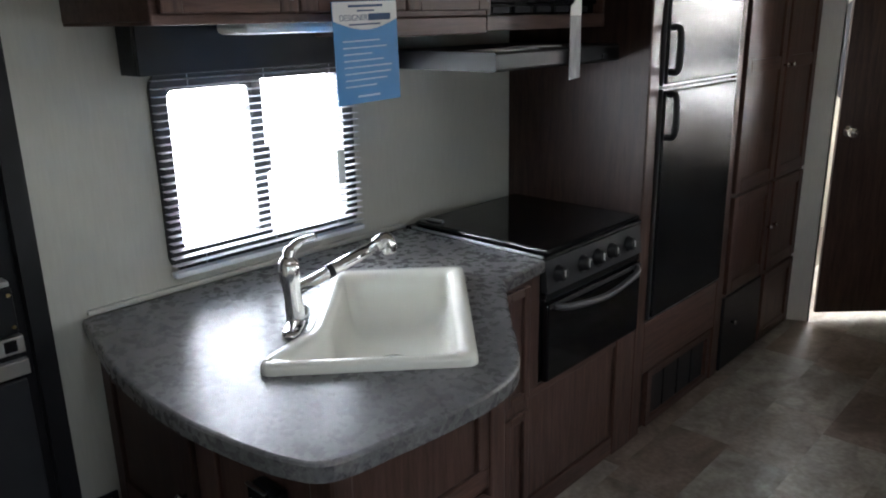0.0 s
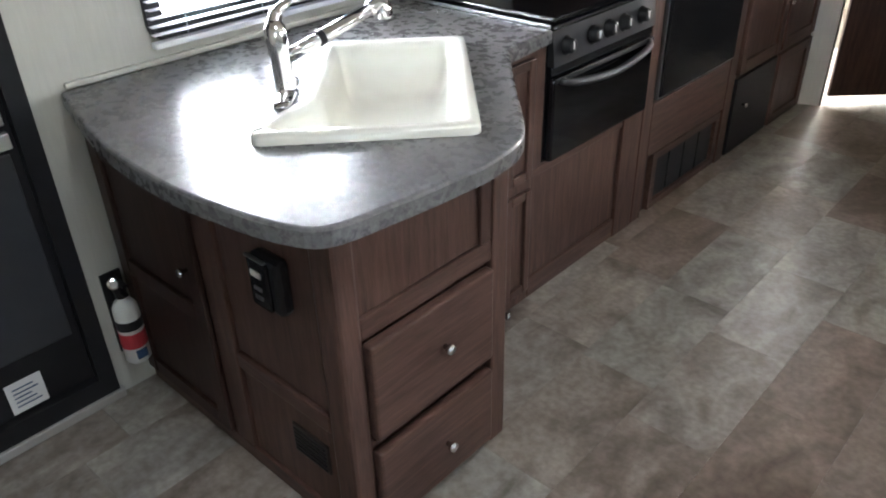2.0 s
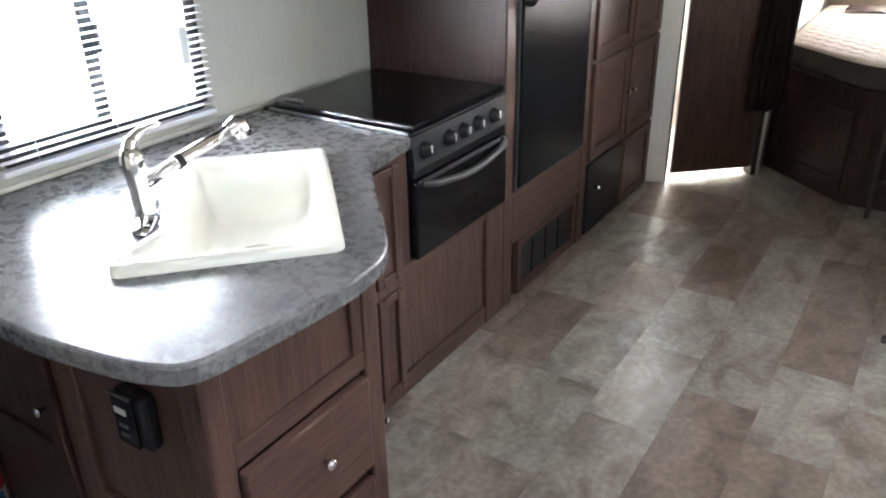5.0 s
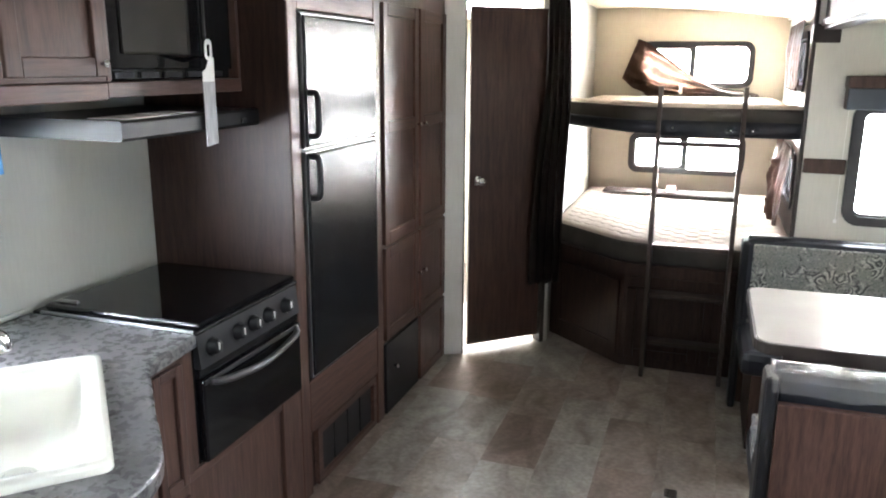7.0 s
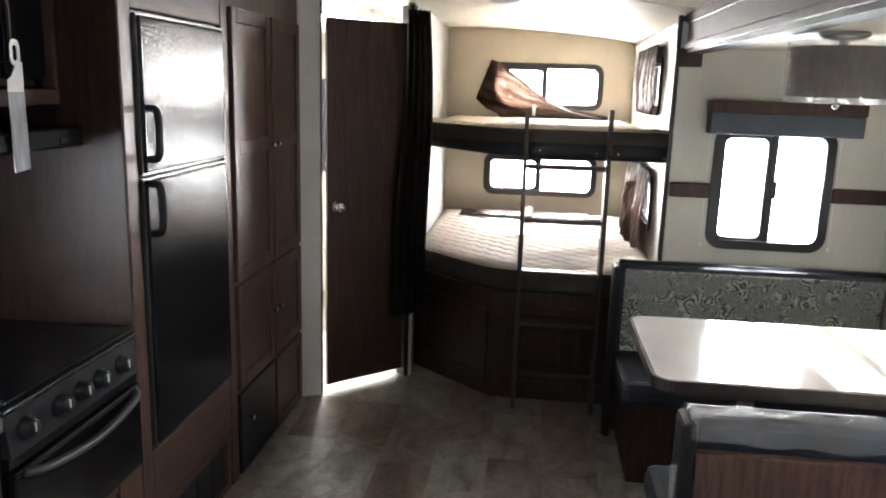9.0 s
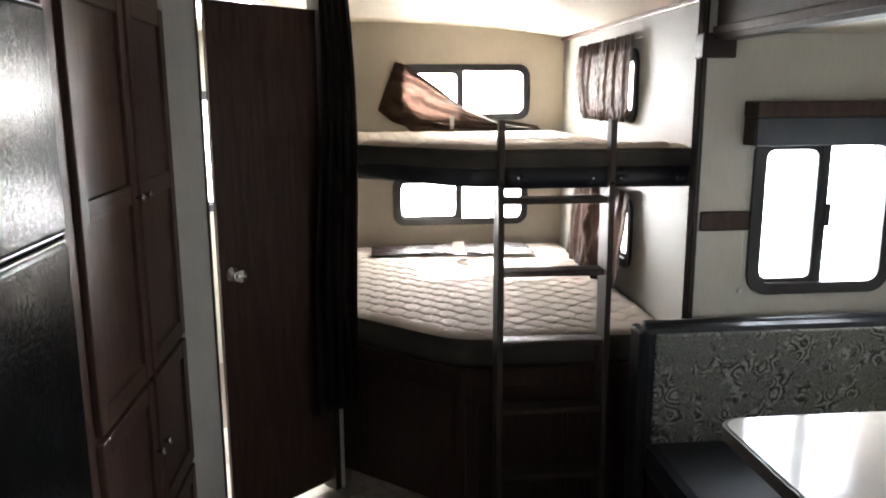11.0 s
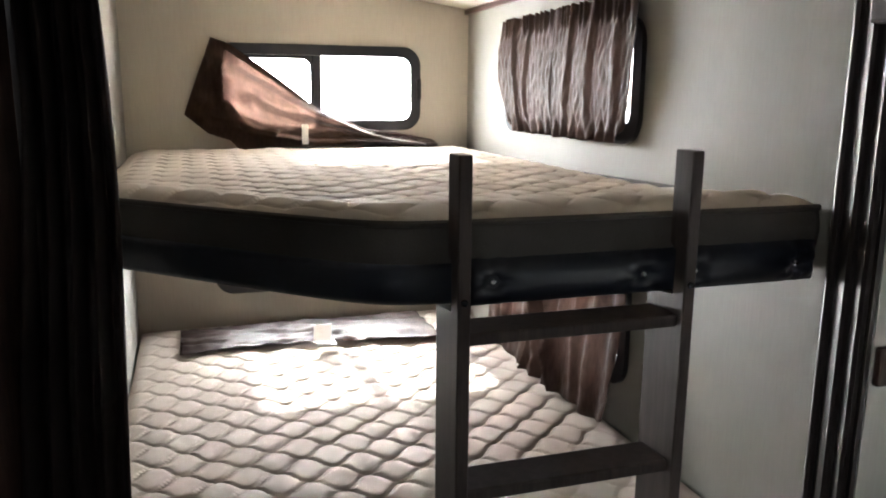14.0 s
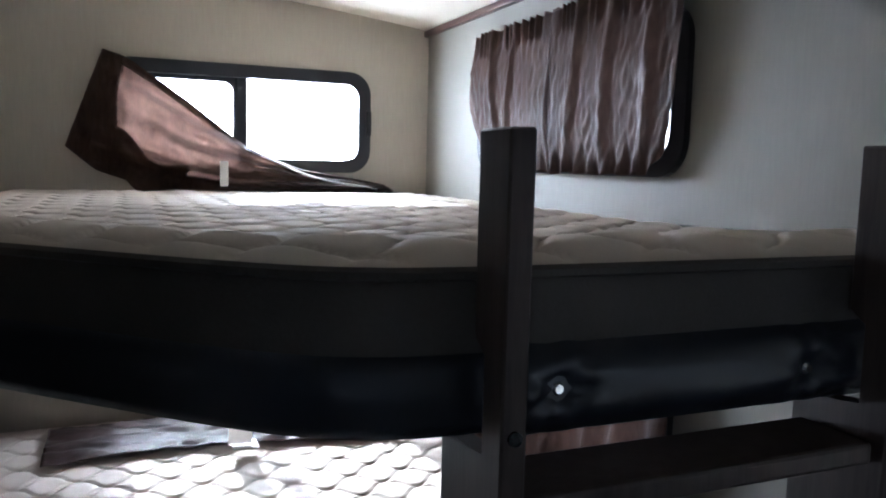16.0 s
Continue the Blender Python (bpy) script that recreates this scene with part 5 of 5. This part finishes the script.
def fallen(u, v):
    """The torn-down curtain: held at one top corner, sagging across the window on to the bed."""
    top_edge = [(-0.290, 1.885), (-0.225, 1.855), (-0.04, 1.735), (0.13, 1.612), (0.30, 1.535), (0.59, 1.490)]
    low_edge = [(-0.400, 1.595), (-0.315, 1.525), (-0.17, 1.474), (0.02, 1.470), (0.25, 1.468), (0.59, 1.468)]
    k = min(4, int(u * 5))
    t = u * 5 - k
    (ax, az), (bx_, bz) = top_edge[k], top_edge[k + 1]
    (cx, cz), (dx, dz) = low_edge[k], low_edge[k + 1]
    px, pz = (ax + (bx_ - ax) * t) * (1 - v) + (cx + (dx - cx) * t) * v, (az + (bz - az) * t) * (1 - v) + (cz + (dz - cz) * t) * v
    ruck = 0.018 * math.sin(24 * v + 7 * u + 2.5 * noise.noise(Vector((u * 4, v * 4, 8)))) * (0.25 + u)
    fine_ruck = 0.010 * noise.noise(Vector((u * 26, v * 9, 3))) + 0.010 * noise.noise(Vector((u * 7, v * 6, 1)))
    near = min(1, max(0, (px + 0.42) / 0.22))
    return Vector((px, REAR - 0.008 - 0.026 * near - ruck - fine_ruck * (0.3 + 0.7 * near) - 0.075 * v * min(1, 2 * u) - 0.035 * math.sin(math.pi * v) * min(1, 3 * u), pz + 0.006 * math.sin(9 * u) * (1 - v)))


fc = thing("fallen_curtain", (-0.1, REAR - 0.05, 1.47), "brown satin curtain half torn down from the upper rear window", "curtain")
part("cloth", cloth(fallen, 110, 48), SATIN, fc, "", True)
part("folded_edge", cloth(lambda u, v: fallen(u * (0.17 + 0.10 * v), v) - Vector((0.004, 0.012 + 0.006 * math.sin(5 * v), 0)), 24, 30, 0.003), SATIN, fc, "doubled-over dark edge of the curtain", True)
part("folded_edge", cloth(lambda u, v: fallen(0.25 + 0.75 * u, 0.80 + 0.2 * v) - Vector((0, 0.014 + 0.010 * math.sin(14 * u), 0)), 50, 10, 0.003), SATIN, fc, "", True)
part("hem", cloth(lambda u, v: fallen(0.10 + 0.75 * u, 0.075 * v) - Vector((0, 0.007, 0)), 60, 4, 0.004), SATIN, fc, "doubled hem along the torn edge", True)
part("swag", cloth(lambda u, v: fallen(0.12 + 0.36 * u, 0.66 - 0.10 * math.sin(math.pi * u) * math.sin(6 * u) + 0.34 * v) - Vector((0, 0.010 + 0.012 * math.sin(math.pi * v), 0)), 40, 14, 0.003), SATIN, fc, "dark sagging fold of the curtain", True)
part("rod", tube(curve([(0.140, 6.315, 1.592), (0.329, 6.285, 1.516), (0.536, 6.255, 1.479)], 6), 0.0035, 8), WHITE, fc, "thin white curtain rod, fallen", True)
# Added strip in place of the pale wall showing through a gap.
single("wall_gap_strip", box(0.030, 0.055, REAR - 0.135, REAR - 0.130, 1.464, 1.56, 0.002), plain("pale_wall_gap", (0.5, 0.48, 0.45), 0.6), "pale strip standing in for wall seen through the curtain's gap", "curtain tie")


def lying(u, v):
    x = -0.46 + 0.96 * u
    y = 5.97 + 0.30 * v + 0.03 * math.sin(4 * u) * (1 - v) - 0.12 * u * (1 - v) * 0.3
    z = 0.760 + 0.008 * abs(math.sin(9 * v + 5 * u + 2 * noise.noise(Vector((u * 4, v * 3, 2))))) + 0.011 * noise.noise(Vector((u * 14, v * 9, 5))) * math.exp(-((u - 0.5) / 0.25) ** 2) + 0.004 * noise.noise(Vector((u * 30, v * 14, 5)))
    return Vector((x, y, z))


single("folded_curtain", cloth(lying, 110, 36, 0.006), plain("dark_brown_satin", (0.050, 0.030, 0.025), 0.42, vary=0.4, scale=9, bump=0.5, bump_scale=60, spec=0.3), "brown satin curtain lying folded on the lower mattress", "curtain", smooth=True)
tg = thing("paper_tag", (0.05, 5.95, 0.775), "small white care tag on the folded curtain", "tag")
part("tag_card", box(0.01, 0.075, 5.93, 5.933, 0.776, 0.85, 0.0005, turn=Matrix.Translation((0.05, 5.93, 0.78)) @ Matrix.Rotation(radians(14), 4, "X") @ Matrix.Translation((-0.05, -5.93, -0.78))), PAPER, tg)
part("tag_bar", box(0.02, 0.09, 5.90, 5.97, 0.772, 0.7735, 0), PAPER, tg)


def privacy(u, v):
    """Dark privacy curtain gathered at the bunk's corner, spreading over the door's edge lower down."""
    wide = 0.118 * (1 - 0.16 * v) + 0.03 * math.sin(math.pi * v * 0.9) + 0.02 * max(0, v - 0.8)
    spread = 0.085 * (1 - u) ** 1.3 * max(0, v - 0.25) / 0.75
    w = math.sin(2 * math.pi * 4.3 * u + 0.9 * math.sin(4 * v)) + 0.5 * noise.noise(Vector((u * 6, v * 2.5, 2)))
    return Vector((-0.648 + wide * u + 0.008 * math.sin(7 * v) - spread * 0.73, 4.630 - 0.026 * w + 0.045 * u + 0.014 * noise.noise(Vector((u * 5, v * 4, 1))) - spread * 0.80, 2.075 - 1.68 * v))


single("privacy_curtain", cloth(privacy, 70, 50), DARKCLOTH, "dark brown privacy curtain gathered at the bunk corner", "curtain", smooth=True)
so = thing("wall_outlet", (-0.618, 5.05, 1.2), "small white switch plate on the bunk partition", "switch")
part("plate", box(-0.6195, -0.612, 5.02, 5.09, 1.18, 1.27, 0.003), WHITE, so)
part("toggle", box(-0.612, -0.606, 5.045, 5.065, 1.21, 1.24, 0.002), WHITE, so)

# ---- ceiling fittings ----
cl = thing("ceiling_light", (-0.13, 4.40, roof_z(-0.13)), "small round white ceiling light, off", "lamp")
part("dome", lathe([(0, 0.075), (0.010, 0.075), (0.022, 0.055), (0.028, 0.02), (0.029, 0.002)], (-0.13, 4.40, roof_z(-0.13)), (0, 0, -1), 24), WHITE, cl, smooth=True)
# Unseen skylight, added as a housing for the bathroom's overhead lamp.
sk = thing("assumed_skylight", (-1.2, 5.3, 2.1), "assumed white-framed milky skylight, unseen, added to brighten the bathroom", "skylight")
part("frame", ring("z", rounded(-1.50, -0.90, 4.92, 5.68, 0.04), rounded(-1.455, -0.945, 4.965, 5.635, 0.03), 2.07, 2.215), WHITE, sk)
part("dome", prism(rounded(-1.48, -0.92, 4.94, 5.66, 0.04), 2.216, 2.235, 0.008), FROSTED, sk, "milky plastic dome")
# Unseen vent, added only to let the overhead fill light in.
rv = thing("fill_roof_vent", (-0.10, 0.55, 2.1), "open white-framed roof vent, unseen, added to light floor and drawers", "vent")
part("frame", ring("z", rounded(-0.335, 0.135, 0.315, 0.785, 0.03), rounded(-0.275, 0.075, 0.375, 0.725, 0.02), 2.09, 2.21), WHITE, rv)
sp = thing("ceiling_vent", (-0.44, 3.88, roof_z(-0.44)), "square white roof vent trim", "vent")
part("vent_frame", ring("z", rounded(-0.60, -0.28, 3.70, 4.02, 0.03), rounded(-0.56, -0.32, 3.74, 3.98, 0.02), roof_z(-0.44) - 0.022, roof_z(-0.44) + 0.01), WHITE, sp)
part("vent_screen", box(-0.565, -0.315, 3.735, 3.985, roof_z(-0.44) - 0.010, roof_z(-0.44) - 0.005, 0), WHITE, sp)

# ---- dinette ----
def bench(name, y_back, facing, label):
    """A dinette bench: wooden box, vinyl seat, backrest with patterned fabric inside and vinyl edge. facing: +1 looks along +y."""
    f = facing
    b = thing(name, (1.08, y_back, 0), label, "bench", "dinette benches")

    def bx(x0, x1, a, c, z0, z1, bev, bm=None):
        lo, hi = sorted((y_back + f * a, y_back + f * c))
        return box(x0, x1, lo, hi, z0, z1, bev, bm)
    part("seat_box", bx(0.53, 1.69, 0.06, 0.56, 0.0, 0.36, 0.004), DARKWOOD, b)
    part("seat_cushion", bx(0.475, 1.69, 0.135, 0.60, 0.361, 0.475, 0.035), VINYL, b, "black vinyl seat cushion")
    part("back_board", bx(0.50, 1.69, 0.0, 0.03, 0.0, 0.80, 0.004), WOOD, b, "walnut laminate back panel")
    part("backrest", bx(0.478, 1.69, 0.031, 0.125, 0.40, 0.888, 0.03), VINYL, b, "black vinyl backrest edge")
    part("fabric_panel", bx(0.515, 1.68, 0.115, 0.134, 0.40, 0.862, 0.008), PAISLEY, b, "grey paisley fabric face")
    part("top_roll", tube([(0.49, y_back + f * 0.075, 0.872), (1.69, y_back + f * 0.075, 0.872)], 0.027, 12), VINYL, b, "rolled black vinyl top", True)
    part("end_post", bx(0.462, 0.50, 0.002, 0.124, 0.0, 0.872, 0.016), BLACKPLASTIC, b, "black end post")
    return b


bench("dinette_bench", 4.150, -1, "dinette bench with black vinyl and grey paisley backrest")
nb = bench("dinette_bench", 2.255, 1, "dinette bench seen from behind, top wrapped in plastic")


def film_wrap(u, v):
    x = 0.478 + 1.20 * u
    a = math.pi * (1.05 * v)
    r = 0.036 + 0.004 * noise.noise(Vector((x * 14, v * 4, 2))) + 0.003 * math.sin(40 * x + 6 * v)
    sag = 0.035 * max(0, v - 0.75) / 0.25 * (0.6 + 0.5 * noise.noise(Vector((x * 5, 0, 1))))
    return Vector((x, 2.330 + r * math.cos(a) * 1.9 - 0.02, 0.862 + r * math.sin(a) - sag))


part("plastic_wrap", cloth(film_wrap, 90, 16, 0.0008), WRAP, nb, "clear protective plastic wrap", True)
part("wrap_tail", tube([(0.448, 2.27, 0.755), (0.446, 2.262, 0.68), (0.448, 2.26, 0.62)], [0.010, 0.008, 0.002], 8), WRAP, nb)

tb = thing("dinette_table", (1.08, 3.28, 0), "dinette table with a pale laminate top and dark edge", "table")
part("tabletop", prism(rounded(0.472, 1.69, 2.74, 3.43, 0.06), 0.776, 0.81, 0.002), TABLETOP, tb, "pale laminate top")
part("edge_band", ring("z", rounded(0.462, 1.695, 2.73, 3.44, 0.065), rounded(0.471, 1.691, 2.741, 3.429, 0.061), 0.770, 0.807), TRIM, tb, "dark edge band")
part("apron", box(0.56, 1.66, 2.81, 3.36, 0.725, 0.775, 0.004), TRIM, tb)
part("leg", lathe([(0, 0.09), (0.012, 0.085), (0.02, 0.032), (0.71, 0.028), (0.72, 0.06), (0.7245, 0.06)], (0.85, 3.09, 0.0), n=18), GREYMETAL, tb, smooth=True)
part("leg", lathe([(0, 0.09), (0.012, 0.085), (0.02, 0.032), (0.71, 0.028), (0.72, 0.06), (0.7245, 0.06)], (1.40, 3.09, 0.0), n=18), GREYMETAL, tb, smooth=True)

# ---- slide-out window valance and cords ----
sv = thing("window_valance", (1.18, SLIDE_END, 1.5), "dark slatted box valance with a blue-grey lower band", "valance")
part("top_board", box(0.84, 1.515, SLIDE_END - 0.105, SLIDE_END - 0.002, 1.60, 1.655, 0.006), DARKWOOD, sv)
part("front_board", box(0.845, 1.51, SLIDE_END - 0.100, SLIDE_END - 0.082, 1.505, 1.60, 0.004), plain("blue_grey_fabric", (0.050, 0.060, 0.078), 0.6, bump=0.2), sv, "blue-grey fabric band")
part("end_board", box(0.845, 0.858, SLIDE_END - 0.081, SLIDE_END - 0.002, 1.505, 1.60, 0.002), DARKWOOD, sv)
part("end_board", box(1.497, 1.510, SLIDE_END - 0.081, SLIDE_END - 0.002, 1.505, 1.60, 0.002), DARKWOOD, sv)
for x in (0.868, 1.452):
    c = thing("blind_cord", (x, SLIDE_END - 0.01, 0.97), "white blind cord with a small plastic anchor", "cord", "cords at the dinette window")
    part("string", tube([(x, SLIDE_END - 0.006, 0.975), (x, SLIDE_END - 0.006, 1.505)], 0.0012, 6), WHITE, c)
    part("anchor", box(x - 0.007, x + 0.007, SLIDE_END - 0.012, SLIDE_END, 0.968, 0.986, 0.003), WHITE, c)

# ---- pendant lamp in the slide-out ----
pl = thing("ceiling_lamp", (1.01, 3.06, SLIDE_Z), "drum-shade ceiling lamp still wrapped in clear plastic", "lamp")
part("canopy", lathe([(0, 0.075), (0.012, 0.075), (0.022, 0.055), (0.026, 0.015), (0.060, 0.010)], (1.01, 3.06, SLIDE_Z), (0, 0, -1), 24), GREYMETAL, pl, "brushed metal canopy", True)
part("stem", tube([(1.01, 3.06, SLIDE_Z - 0.02), (1.01, 3.06, SLIDE_Z - 0.217)], 0.006, 10), GREYMETAL, pl)
bm = bmesh.new()
drum = [[bm.verts.new((1.01 + 0.155 * math.cos(2 * math.pi * k / 40), 3.06 + 0.155 * math.sin(2 * math.pi * k / 40), z)) for k in range(40)] for z in (1.838, 1.682)]
for k in range(40):
    bm.faces.new((drum[0][k], drum[0][(k + 1) % 40], drum[1][(k + 1) % 40], drum[1][k]))
bmesh.ops.solidify(bm, geom=bm.faces[:], thickness=0.003)
part("shade", bm, SHADE, pl, "taupe fabric drum shade", True)
bm = bmesh.new()
film_rows = []
for j in range(13):
    z = 1.855 - 0.190 * j / 12
    film_rows.append([bm.verts.new((1.01 + (0.162 + 0.012 * noise.noise(Vector((k * 0.6, j * 0.5, 4)))) * math.cos(2 * math.pi * k / 56), 3.06 + (0.162 + 0.012 * noise.noise(Vector((k * 0.6, j * 0.5, 4)))) * math.sin(2 * math.pi * k / 56), z + 0.006 * noise.noise(Vector((k * 0.4, j, 9))))) for k in range(56)])
for a, b in zip(film_rows, film_rows[1:]):
    for k in range(56):
        bm.faces.new((a[k], a[(k + 1) % 56], b[(k + 1) % 56], b[k]))
bm.faces.new(film_rows[-1])
part("plastic_wrap", bm, WRAP, pl, "crinkled clear plastic wrap")
part("finial", lathe([(0, 0.010), (0.010, 0.012), (0.020, 0.006), (0.024, 0.001)], (1.01, 3.06, 1.668), (0, 0, -1), 12), CHROME, pl, smooth=True)

# ---- seen through the dinette window ----
rb = thing("red_barrier", (5.86, 10.68, -0.8), "low red plank barrier on pale posts in the yard", "barrier")
part("plank", box(5.64, 6.08, 10.66, 10.70, -0.58, -0.42, 0.01), plain("red_paint", (0.45, 0.03, 0.035), 0.5), rb)
for x in (5.66, 6.05):
    part("post", box(x - 0.03, x + 0.03, 10.705, 10.76, -0.80, -0.50, 0.005), ALUMINIUM, rb)
single("yard_pole", tube([(5.53, 11.2, -0.8), (5.53, 11.2, 2.6)], 0.03, 10), ALUMINIUM, "thin pale metal pole standing in the yard", "pole")

# ---- small dark floor register ----
fr2 = thing("floor_register", (0.23, 3.08, 0), "small dark floor register", "vent")
part("register_frame", ring("z", rounded(0.21, 0.26, 3.06, 3.12, 0.006), rounded(0.216, 0.254, 3.066, 3.114, 0.005), 0.0, 0.003), TRIM, fr2)
for k in range(4):
    part("louvre", box(0.216, 0.254, 3.068 + 0.012 * k, 3.075 + 0.012 * k, 0.0005, 0.0025, 0), TRIM, fr2)

# ---- floor tiles ----
TW, TL = 0.2465, 0.500
tile_mesh = bpy.data.meshes.new("tile")
bm = box(-TW / 2 + 0.0003, TW / 2 - 0.0003, -TL / 2 + 0.0003, TL / 2 - 0.0003, -0.003, 0.0, 0.0005)
bm.to_mesh(tile_mesh)
bm.free()
tile_mesh.materials.append(VINYLFLOOR)
starts = {-1: 1.775, 0: 2.237, 1: 1.598, 2: 2.39}
for c in range(-4, 10):
    xa = -0.822 + TW * c
    if xa + TW / 2 > SLIDE_X - 0.05:
        continue
    first = starts.get(c, 1.6 + 0.37 * c)
    y = first - TL * math.ceil((first - FRONT) / TL)
    while y < 4.9:
        inside = xa + TW < RW + 0.05 or (y > SLIDE_NEAR - 0.02 and y + TL < SLIDE_END + 0.03)
        if y > -0.95 and inside:
            t_ob = new("tile", tile_mesh)
            t_ob.location = (xa + TW / 2, y + TL / 2, 0.0)
            t_ob.parent = floor
        y += TL
